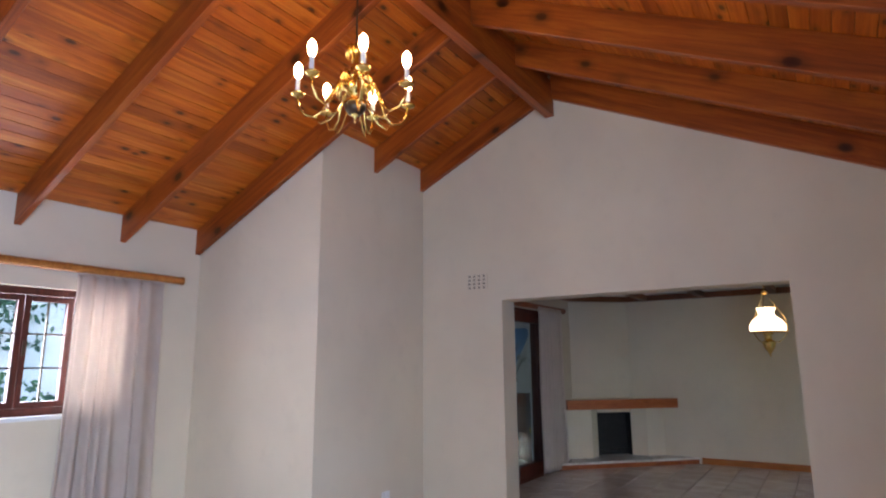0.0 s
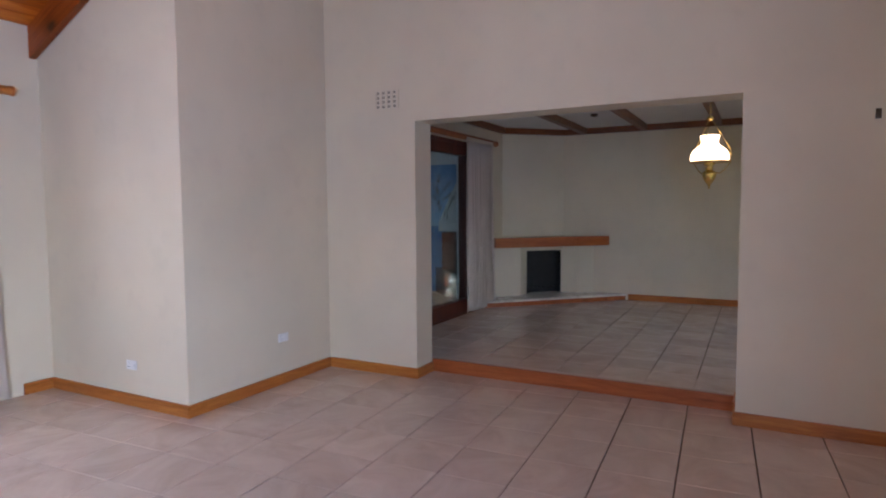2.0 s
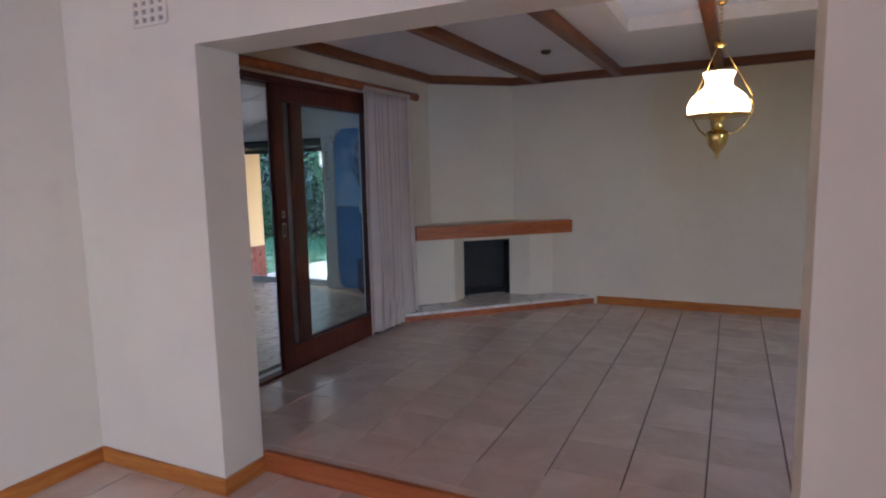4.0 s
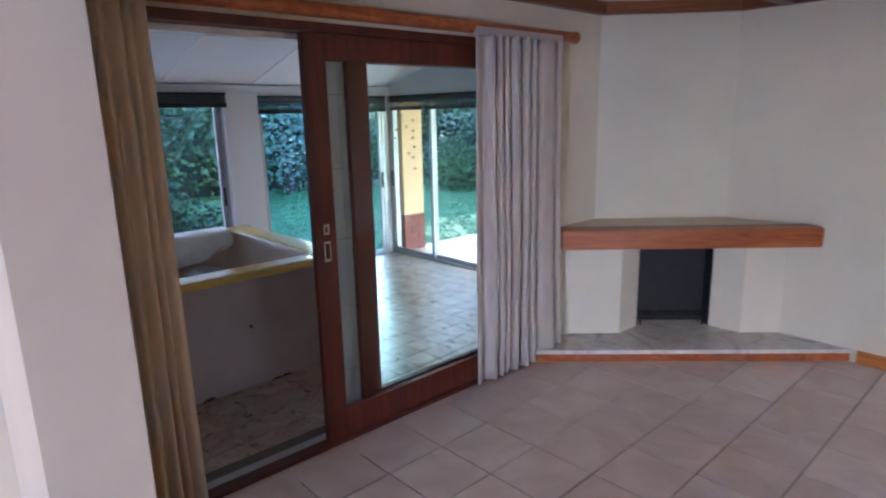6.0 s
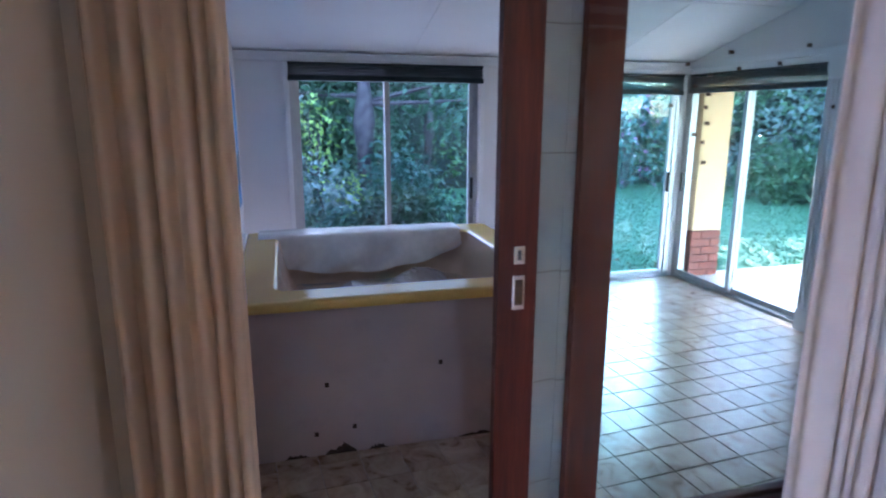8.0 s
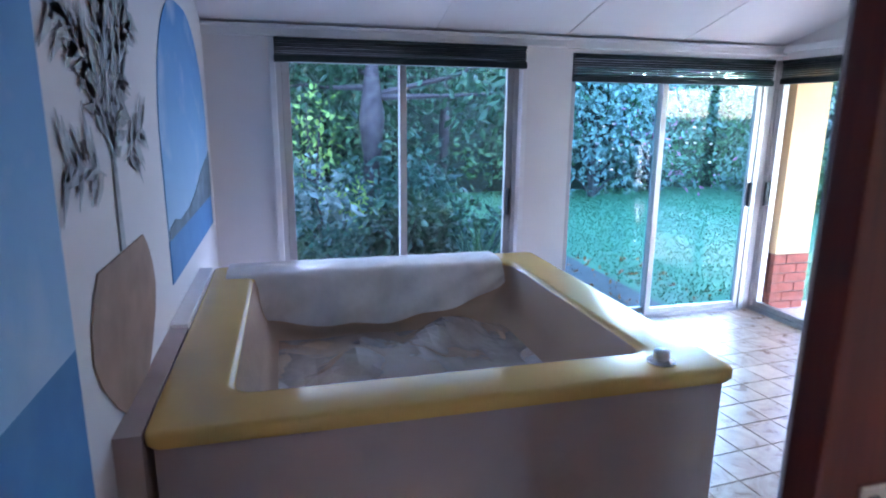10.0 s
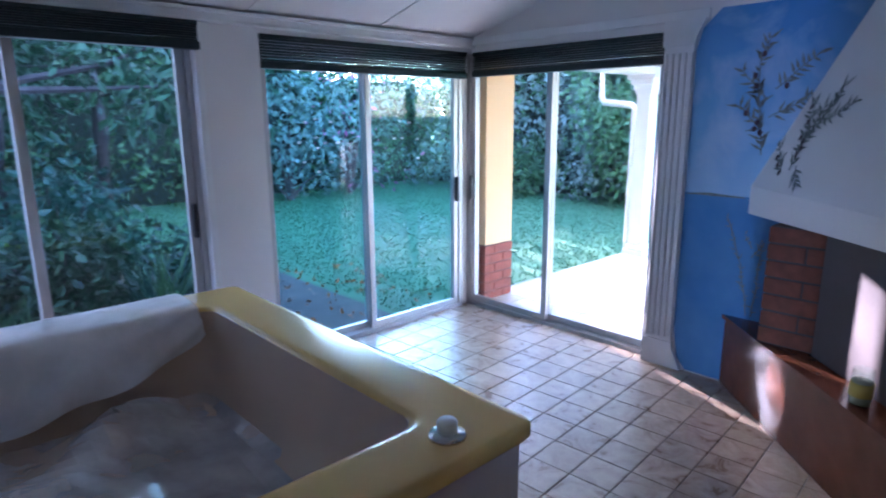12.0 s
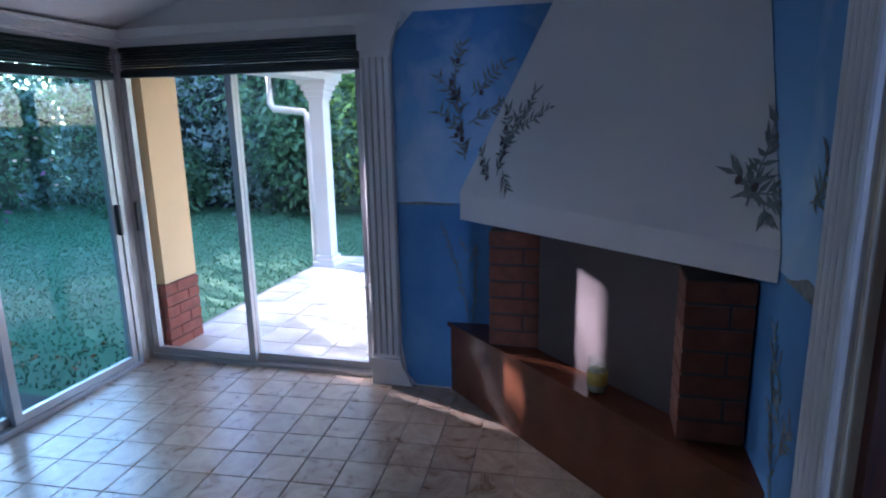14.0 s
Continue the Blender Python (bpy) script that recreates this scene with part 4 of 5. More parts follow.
# ---- veranda things ----
def alu_slider(name, label, axis, a0, a1, t, z1, handle_end, tint, off=0.0):
    """An aluminium sliding door of two leaves."""
    c = thing(name, label, "sliding door", "", "structure")

    def bx(bm, p, q, d0, d1, lo, hi, bevel=0.0):
        if axis == "y":
            box(bm, t + d0, t + d1, p, q, lo, hi, bevel)
        else:
            box(bm, p, q, t + d0, t + d1, lo, hi, bevel)
    bm = bmesh.new()
    for p, q in ((a0, a0 + 0.035), (a1 - 0.035, a1)):
        bx(bm, p, q, -0.05, 0.05, 0.0, z1)
    bx(bm, a0 + 0.035, a1 - 0.035, -0.05, 0.05, z1 - 0.035, z1)
    bx(bm, a0 + 0.035, a1 - 0.035, -0.05, 0.05, 0.0, 0.045)
    part("frame", bm, ALU, c)
    mid = (a0 + a1) / 2 + off
    for i, (p, q, d) in enumerate(((a0 + 0.036, mid + 0.025, -0.022), (mid - 0.025, a1 - 0.036, 0.022))):
        bm = bmesh.new()
        for s in (p, q - 0.048):
            bx(bm, s, s + 0.048, d - 0.018, d + 0.018, 0.047, z1 - 0.037, 0.003)
        for s in (0.047, z1 - 0.085):
            bx(bm, p + 0.048, q - 0.048, d - 0.017, d + 0.017, s, s + 0.048)
        lf = part("leaf", bm, ALU, c)
        bm = bmesh.new()
        bx(bm, p + 0.045, q - 0.045, d - 0.003, d + 0.003, 0.09, z1 - 0.08)
        g = part("pane", bm, tint, lf)
        g.visible_shadow = False
        if i == (1 if handle_end > 0 else 0):
            hp = q - 0.036 if handle_end > 0 else p + 0.012
            bm = bmesh.new()
            s = -1 if axis == "x" else 1
            bx(bm, hp, hp + 0.024, *sorted((d + s * 0.018, d + s * 0.05)), 0.93, 1.13, 0.006)
            part("handle", bm, BLACKP, lf, "black plastic pull handle")
    return c


alu_slider("window_2", "grey aluminium sliding window to the garden", "y", W1, W2, VW - 0.10, 2.10, 1, PANE)
alu_slider("door_2", "grey aluminium sliding glass door to lawn", "y", W3, W4, VW - 0.10, 2.10, 1, PANE_T, -0.05)
alu_slider("door_3", "grey aluminium sliding glass door to patio", "x", D0, D1, VN + 0.10, 2.10, -1, PANE, -0.04)
d2 = bpy.data.objects["door_2"]
for y, z in ((3.26, 1.58), (3.46, 1.58), (3.34, 1.60), (3.34, 1.48), (3.21, 1.45), (3.41, 1.44), (3.51, 1.44), (3.35, 1.41), (3.24, 1.32), (3.455, 1.31), (3.35, 1.25), (4.03, 1.58), (4.12, 1.57), (3.975, 1.455), (4.05, 1.455), (4.20, 1.445), (4.205, 1.30)):
    x = VW - 0.118 if y < 3.73 else VW - 0.074
    part("sticker", B(x, x + 0.001, y - 0.012, y + 0.012, z - 0.006, z + 0.006), WHITEP, d2, "small pale sticker on glass")
cp = thing("corner_post", "aluminium and timber post between glass doors", "post", "", "structure")
part("post", B(VW - 0.16, D0, W4, VN - 0.001, 0.0, 2.098, bevel=0.006), simple("mauve_grey_paint", (0.44, 0.41, 0.42, 1), 0.45, 0, 0.1), cp)


def rolled_blind(label, axis, a0, a1, t, z0, z1):
    c = thing("slatted_blind", label, "blind", "dark slatted blinds")
    n = 9
    for i in range(n):
        z = z0 + 0.045 + (z1 - z0 - 0.045) * i / n
        d = 0.016 + 0.012 * ((i * 37) % 5) / 5
        s = part("slat", B(a0, a1, -d, d, z, z + (z1 - z0 - 0.045) / n * 0.72, bevel=0.002), BLIND, c)
        s.matrix_local = Matrix.Translation((0, t, 0)) if axis == "x" else Matrix.Translation((t, 0, 0)) @ Matrix.Rotation(math.pi / 2, 4, 'Z')
    s = part("bottom_rail", B(a0 - 0.004, a1 + 0.004, -0.032, 0.032, z0, z0 + 0.043, bevel=0.005), BLIND, c)
    s.matrix_local = Matrix.Translation((0, t, 0)) if axis == "x" else Matrix.Translation((t, 0, 0)) @ Matrix.Rotation(math.pi / 2, 4, 'Z')
    s = part("head_rail", B(a0, a1, -0.03, 0.03, z1 - 0.022, z1, bevel=0.003), BLIND, c)
    s.matrix_local = Matrix.Translation((0, t, 0)) if axis == "x" else Matrix.Translation((t, 0, 0)) @ Matrix.Rotation(math.pi / 2, 4, 'Z')


rolled_blind("dark green slatted blind pulled up over window", "y", W1 - 0.004, W2 + 0.006, VW + 0.045, 1.975, 2.125)
rolled_blind("dark green slatted blind pulled up over door", "y", W3 + 0.005, W4 - 0.01, VW - 0.015, 1.90, 2.098)
rolled_blind("dark green slatted blind pulled up over door", "x", D0 + 0.12, D1 - 0.005, VN + 0.015, 1.915, 2.098)


def spa_bath():
    c = thing("spa_bath", "cream yellow acrylic spa bath in unfinished rendered surround", "spa bath")
    x0, x1, y0, y1, zr = -3.70, -1.92, 0.48, 2.30, 0.85
    # rendered box
    bm = bmesh.new()
    wall_with_holes(bm, "y", y0 + 0.02, y1 - 0.03, x1 - 0.12, x1 - 0.03, FV - 0.004, zr - 0.04, [])
    part("front_panel", bm, SPA_SIDE, c, "bare mauve rendered panel with flaking base")
    part("side_panel", B(x0 + 0.03, x1 - 0.12, y1 - 0.12, y1 - 0.03, FV - 0.004, zr - 0.04), SPA_SIDE, c)
    part("back_panel", B(x0 + 0.03, x0 + 0.10, y0 + 0.02, y1 - 0.12, FV - 0.004, zr - 0.04), SPA_SIDE, c)
    part("side_panel", B(x0 + 0.10, x1 - 0.12, y0 + 0.02, y0 + 0.08, FV - 0.004, zr - 0.04), SPA_SIDE, c)
    # shell: rim and well as one moulding
    ix0, ix1, iy0, iy1 = -3.46, -2.13, 0.69, 2.08

    def ring(xa, xb, ya, yb, z, r, bmx):
        vs = []
        for cx, cy, a0 in ((xb - r, yb - r, 0), (xa + r, yb - r, 90), (xa + r, ya + r, 180), (xb - r, ya + r, 270)):
            for k in range(6):
                a = radians(a0 + 18 * k)
                vs.append(bmx.verts.new((cx + r * math.cos(a), cy + r * math.sin(a), z)))
        return vs

    bm = bmesh.new()
    seq = [(x0 + 0.012, x1 - 0.012, y0 + 0.012, y1 - 0.012, zr - 0.055, 0.03), (x0, x1, y0, y1, zr - 0.04, 0.035), (x0, x1, y0, y1, zr - 0.012, 0.035),
           (x0 + 0.004, x1 - 0.004, y0 + 0.004, y1 - 0.004, zr - 0.003, 0.034), (x0 + 0.014, x1 - 0.014, y0 + 0.014, y1 - 0.014, zr, 0.03), (x0 + 0.03, x1 - 0.03, y0 + 0.03, y1 - 0.03, zr + 0.0005, 0.03), (ix0 - 0.035, ix1 + 0.035, iy0 - 0.035, iy1 + 0.035, zr + 0.0005, 0.07), (ix0 - 0.02, ix1 + 0.02, iy0 - 0.02, iy1 + 0.02, zr - 0.001, 0.07), (ix0 - 0.006, ix1 + 0.006, iy0 - 0.006, iy1 + 0.006, zr - 0.006, 0.07), (ix0, ix1, iy0, iy1, zr - 0.015, 0.07)]
    rings = [ring(*q[:5], q[5], bm) for q in seq]
    for a, b in zip(rings, rings[1:]):
        for i in range(len(a)):
            bm.faces.new((a[i], a[(i + 1) % len(a)], b[(i + 1) % len(b)], b[i]))
    part("rim", bm, ACRYL, c, "cream yellow acrylic rim", True)
    bm = bmesh.new()
    seq = [(ix0, ix1, iy0, iy1, zr - 0.015, 0.07), (ix0 + 0.04, ix1 - 0.04, iy0 + 0.05, iy1 - 0.05, zr - 0.20, 0.10), (ix0 + 0.07, ix1 - 0.06, iy0 + 0.08, iy1 - 0.08, zr - 0.32, 0.14),
           (ix0 + 0.30, ix1 - 0.10, iy0 + 0.30, iy1 - 0.12, zr - 0.34, 0.14), (ix0 + 0.36, ix1 - 0.14, iy0 + 0.36, iy1 - 0.18, zr - 0.62, 0.14)]
    rings = [ring(*q[:5], q[5], bm) for q in seq]
    for a, b in zip(rings, rings[1:]):
        for i in range(len(a)):
            bm.faces.new((a[i], a[(i + 1) % len(a)], b[(i + 1) % len(b)], b[i]))
    bm.faces.new(rings[-1])
    part("tub_well", bm, SPA_IN, c, "pale moulded tub with seat ledges", True)
    for p in ((x1 - 0.10, y1 - 0.225, zr),):
        k = part("air_control", lathe(bmesh.new(), [(0.048, 0.0), (0.046, 0.008), (0.03, 0.012), (0.028, 0.014)], 24, p), CHROME, c, "chrome air control ring", True)
        part("knob", lathe(bmesh.new(), [(0.026, 0.012), (0.026, 0.04), (0.022, 0.045)], 20, p), WHITEP, k, smooth=True)
    # bare flaked patches at the foot and small plug holes
    rp = random.Random(12)
    for y, w, h in ((y0 + 0.40, 0.16, 0.07), (y0 + 0.62, 0.10, 0.035), (y0 + 0.20, 0.12, 0.03), (y0 + 1.1, 0.2, 0.025), (y0 + 1.5, 0.14, 0.02)):
        n = 12
        pts = [(x1 - 0.0295, y + w * i / n, FV + h * (0.35 + 0.65 * rp.random()) * math.sin(math.pi * (i + 0.3) / (n + 0.6))) for i in range(n + 1)]
        part("flaked_patch", slab(bmesh.new(), [(x1 - 0.0295, y + w, FV - 0.003), (x1 - 0.0295, y, FV - 0.003)] + pts, (0.0012, 0, 0)), FLAKE, c, "dark flaked patch")
    for y, z in ((y0 + 0.06, 0.52), (y0 + 0.42, 0.40), (y0 + 0.36, 0.14), (y0 + 0.55, 0.16), (y0 + 1.0, 0.46)):
        part("plug_hole", B(x1 - 0.0295, x1 - 0.0283, y - 0.010, y + 0.010, z - 0.012, z + 0.012), FLAKE, c)
    # loose plastic film: one sheet over the back rim, one crumpled on the seats
    f = thing("plastic_film", "crumpled translucent plastic sheets draped over spa", "plastic sheet")
    nu, nv = 60, 36
    bm = bmesh.new()
    g = []
    for j in range(nv + 1):
        v = j / nv
        row = []
        for i in range(nu + 1):
            u = i / nu
            y = 0.56 + 1.46 * u
            if v < 0.36:
                q = v / 0.36
                x, z = x0 - 0.015 + (ix0 + 0.035 - x0) * q, zr + 0.014 + 0.012 * math.sin(math.pi * q)
                z += 0.006 * noise.noise(Vector((x * 9, y * 7, 2)))
                z -= 0.10 * max(0.0, 0.10 - q) if q < 0.10 else 0.0
            else:
                q = (v - 0.36) / 0.64
                hem = 0.10 + 0.15 * math.sin(math.pi * min(1.0, 0.12 + 0.88 * u)) ** 0.6
                x = ix0 + 0.02 + (0.05 + 0.10 * math.sin(math.pi * u)) * q ** 0.7
                z = zr + 0.012 - hem * q
                x += (0.016 * math.sin(9 * u * math.pi + 5 * q + 2.0 * noise.noise(Vector((y * 3, q, 0)))) + 0.012 * math.sin(23 * u + 8 * q)) * q
            row.append(bm.verts.new((x, y, z)))
        g.append(row)
    for r0, r1 in zip(g, g[1:]):
        for i in range(nu):
            bm.faces.new((r0[i], r0[i + 1], r1[i + 1], r1[i]))
    part("draped_sheet", bm, FILM_W, f, "milky sheet hanging over the rim", True)
    rf = random.Random(23)
    folds = []
    for _ in range(9):
        a = rf.uniform(0, math.pi)
        folds.append((math.cos(a), math.sin(a), rf.uniform(-2.9, -2.3) * math.cos(a) + rf.uniform(0.9, 1.9) * math.sin(a), rf.uniform(0.14, 0.34), rf.uniform(0.025, 0.06)))
    nu, nv = 22, 20
    bm = bmesh.new()
    g = []
    for j in range(nv + 1):
        v = j / nv
        row = []
        for i in range(nu + 1):
            u = i / nu
            x, y = ix0 + 0.12 + 1.06 * v, 0.80 + 1.20 * u
            z = zr - 0.30
            for ca, sa, off, w, h in folds:
                z += h * max(0.0, 1 - abs(x * ca + y * sa - off) / w)
            z -= 0.05 + 0.10 * max(0.0, v - 0.45)
            z += 0.012 * noise.noise(Vector((x * 5, y * 5, 3)))
            edge = min(u, 1 - u, v, 1 - v)
            z = z + (zr - 0.31 - z) * max(0.0, 1 - edge / 0.07) * 0.8
            row.append(bm.verts.new((x, y, min(z, zr - 0.15))))
        g.append(row)
    for r0, r1 in zip(g, g[1:]):
        for i in range(nu):
            bm.faces.new((r0[i], r0[i + 1], r1[i + 1], r1[i]))
    part("crumpled_sheet", bm, FILM, f, "shiny creased sheet lying in the tub")
    # wall ledge beside the tub
    l = thing("wall_ledge", "mauve rendered ledge between spa and wall", "ledge")
    part("ledge", B(x0 + 0.05, -2.75, VS, y0 - 0.002, FV - 0.004, zr + 0.012, bevel=0.006), WALL_W, l)
    part("edge_board", B(-2.75, x1, VS, y0 - 0.002, FV - 0.004, zr - 0.002), SPA_SIDE, l)


spa_bath()


# painted murals
def arch(x0, x1, z0, z1, r, at, axis, t, steps=14):
    """Outline of a painted panel with rounded top corners, 4 mm proud of its wall."""
    pts = [(x0, z0), (x1, z0)]
    for k in range(steps + 1):
        a = math.pi / 2 * k / steps
        pts.append((x1 - r + r * math.cos(a), z1 - r + r * math.sin(a)))
    for k in range(steps + 1):
        a = math.pi / 2 + math.pi / 2 * k / steps
        pts.append((x0 + r + r * math.cos(a), z1 - r + r * math.sin(a)))
    bm = bmesh.new()
    if axis == "x":
        slab(bm, [(x, at, z) for x, z in pts], (0, t, 0))
    else:
        slab(bm, [(at, x, z) for x, z in pts], (t, 0, 0))
    return bm


def leaf_flat(bm, base, along, across, ln, w):
    p = [base, base + along * ln * 0.35 + across * w, base + along * ln, base + along * ln * 0.35 - across * w]
    bm.faces.new([bm.verts.new(q) for q in p])


def olive_spray(name, parent, origin, ex, ez, rng, stems, mat, fruit=None, leaf=0.055):
    """Painted olive twigs on a plane with axes ex (across) and ez (up)."""
    bm, bf = bmesh.new(), bmesh.new()
    n = ex.cross(ez).normalized()
    origin = origin + n * 0.003

    def pt(a, b):
        return origin + ex * a + ez * b
    for (a0, b0, ang, ln) in stems:
        a, b = a0, b0
        k = int(ln / 0.028)
        for i in range(k):
            ang += rng.uniform(-0.12, 0.12)
            na, nb = a + 0.028 * math.cos(ang), b + 0.028 * math.sin(ang)
            px, pz = -math.sin(ang) * 0.003, math.cos(ang) * 0.003
            bm.faces.new([bm.verts.new(q) for q in (pt(a - px, b - pz), pt(na - px, nb - pz), pt(na + px, nb + pz), pt(a + px, b + pz))])
            for s in (-1, 1):
                if rng.random() < 0.78:
                    la = ang + s * rng.uniform(0.3, 1.25)
                    L, Wd = leaf * rng.uniform(0.55, 1.35), leaf * 0.13
                    u = ex * math.cos(la) + ez * math.sin(la)
                    w = ex * -math.sin(la) + ez * math.cos(la)
                    leaf_flat(bm, pt(na, nb), u, w, L, Wd)
            if fruit and rng.random() < 0.14:
                c = pt(na + rng.uniform(-0.02, 0.02), nb - 0.02)
                bf.faces.new([bf.verts.new(c + n * 0.002 + ex * 0.013 * math.cos(q) + ez * 0.017 * math.sin(q)) for q in [j * math.pi / 4 for j in range(8)]])
            a, b = na, nb
    ob = part(name, bm, mat, parent)
    so = ob.modifiers.new("paint", 'SOLIDIFY')
    so.thickness = 0.001
    if fruit:
        part("painted_olives", bf, fruit, parent)
    else:
        bf.free()


rng = random.Random(4)
PAINT_H = simple("painted_hills", (0.16, 0.24, 0.30, 1), 0.8, 0, 0.4, 9, 0)
mu = thing("wall_painting", "painted blue seascape arches on white wall", "mural", "painted murals")
part("painted_arch", arch(-4.35, -2.90, 0.98, 2.16, 0.62, VS + 0.004, "x", -0.004), MURAL, mu)
part("painted_arch", arch(-1.75, -1.05, 0.30, 2.6, 0.30, VS + 0.004, "x", -0.004), MURAL, mu)
part("painted_shore", slab(bmesh.new(), [(x, VS + 0.007, z) for x, z in ((-2.905, 1.16), (-2.905, 1.20), (-3.05, 1.225), (-3.2, 1.20), (-3.45, 1.215), (-3.7, 1.26), (-3.95, 1.34), (-4.12, 1.38), (-4.25, 1.40), (-4.345, 1.43), (-4.345, 1.16))], (0, -0.002, 0)), PAINT_H, mu)
vs = thing("vase_painting", "painted terracotta urn holding a grey-green tree", "mural", "painted murals")
prof = [(0.14, 0.84), (0.22, 0.90), (0.32, 1.0), (0.36, 1.08), (0.345, 1.16), (0.30, 1.23), (0.25, 1.275)]
pts = [(-2.21 + r, z) for r, z in prof] + [(-2.21 - r, z) for r, z in prof[::-1]]
part("painted_urn", slab(bmesh.new(), [(x, VS + 0.006, z) for x, z in pts], (0, -0.005, 0)), PAINT_V, vs)
part("painted_trunk", slab(bmesh.new(), [(-2.24, VS + 0.006, 1.28), (-2.19, VS + 0.006, 1.28), (-2.205, VS + 0.006, 1.60), (-2.23, VS + 0.006, 1.60)], (0, -0.005, 0)), PAINT_G, vs)
olive_spray("painted_leaves", vs, Vector((-2.22, VS + 0.004, 1.52)), Vector((-1, 0, 0)), Vector((0, 0, 1)), rng,
            [(0, 0, 1.5, 0.75), (0, 0, 2.1, 0.6), (0, 0, 0.9, 0.6), (0.05, 0.2, 0.5, 0.4), (-0.05, 0.2, 2.6, 0.4), (0, 0.3, 1.9, 0.5), (0, 0.35, 1.2, 0.5), (-0.1, -0.02, 2.9, 0.3), (0.1, 0.0, 0.2, 0.3)], PAINT_G, None, 0.13)

mp = thing("wall_painting", "painted blue seascape panel beside corner fireplace", "mural", "painted murals")
bm = bmesh.new()
pts = [(-2.60, 0.03), (VX - 0.002, 0.03), (VX - 0.002, 2.20), (-2.56, 2.20), (-2.66, 2.10), (-2.69, 1.98), (-2.69, 0.30), (-2.66, 0.10)]
slab(bm, [(x, VN - 0.004, z) for x, z in pts], (0, 0.003, 0))
part("painted_panel", bm, MURAL, mp)
bm = slab(bmesh.new(), [(VX - 0.004, y, z) for y, z in ((3.04, 0.03), (VN - 0.006, 0.03), (VN - 0.006, 2.6), (3.04, 2.6))], (0.003, 0, 0))
part("painted_panel", bm, MURAL, mp)
bm = slab(bmesh.new(), [(x, VN - 0.006, z) for x, z in ((-2.68, 1.155), (-2.55, 1.168), (-2.46, 1.163), (-2.34, 1.158), (-2.34, 1.150), (-2.68, 1.150))], (0, 0.002, 0))
part("painted_shore", bm, PAINT_O, mp)
bm = slab(bmesh.new(), [(VX - 0.006, y, z) for y, z in ((3.05, 1.145), (3.05, 1.19), (3.16, 1.20), (3.26, 1.17), (3.36, 1.15))], (0.002, 0, 0))
part("painted_shore", bm, PAINT_O, mp)


def pilaster(label, m):
    c = thing("fluted_pilaster", label, "pilaster", "white pilasters")
    bm = bmesh.new()
    box(bm, -0.09, 0.09, -0.022, 0.0, 0.16, 2.0)
    sh = part("shaft", bm, WHITEG, c)
    for k in range(5):
        x = -0.078 + k * 0.039
        part("reed", tube(bmesh.new(), [(x, -0.022, 0.2), (x, -0.022, 1.95)], 0.012, 10), WHITEG, sh)
    bm = slab(bmesh.new(), [(-0.10, -0.03, 0.0), (0.16, -0.03, 0.0), (0.14, -0.03, 0.05), (0.10, -0.03, 0.13), (0.095, -0.03, 0.17), (-0.10, -0.03, 0.17)], (0, 0.03, 0))
    part("base", bm, WHITEG, c)
    part("capital", slab(bmesh.new(), [(-0.10, -0.03, 1.99), (0.095, -0.03, 1.99), (0.10, -0.03, 2.03), (0.15, -0.03, 2.14), (-0.10, -0.03, 2.14)], (0, 0.03, 0)), WHITEG, c)
    c.matrix_world = m


pilaster("white fluted pilaster on patio wall", pose(-2.785, VN, FV, 0, 0, 0))
pilaster("white fluted pilaster beside sliding door", pose(VX, 2.93, FV, 0, 0, 270))


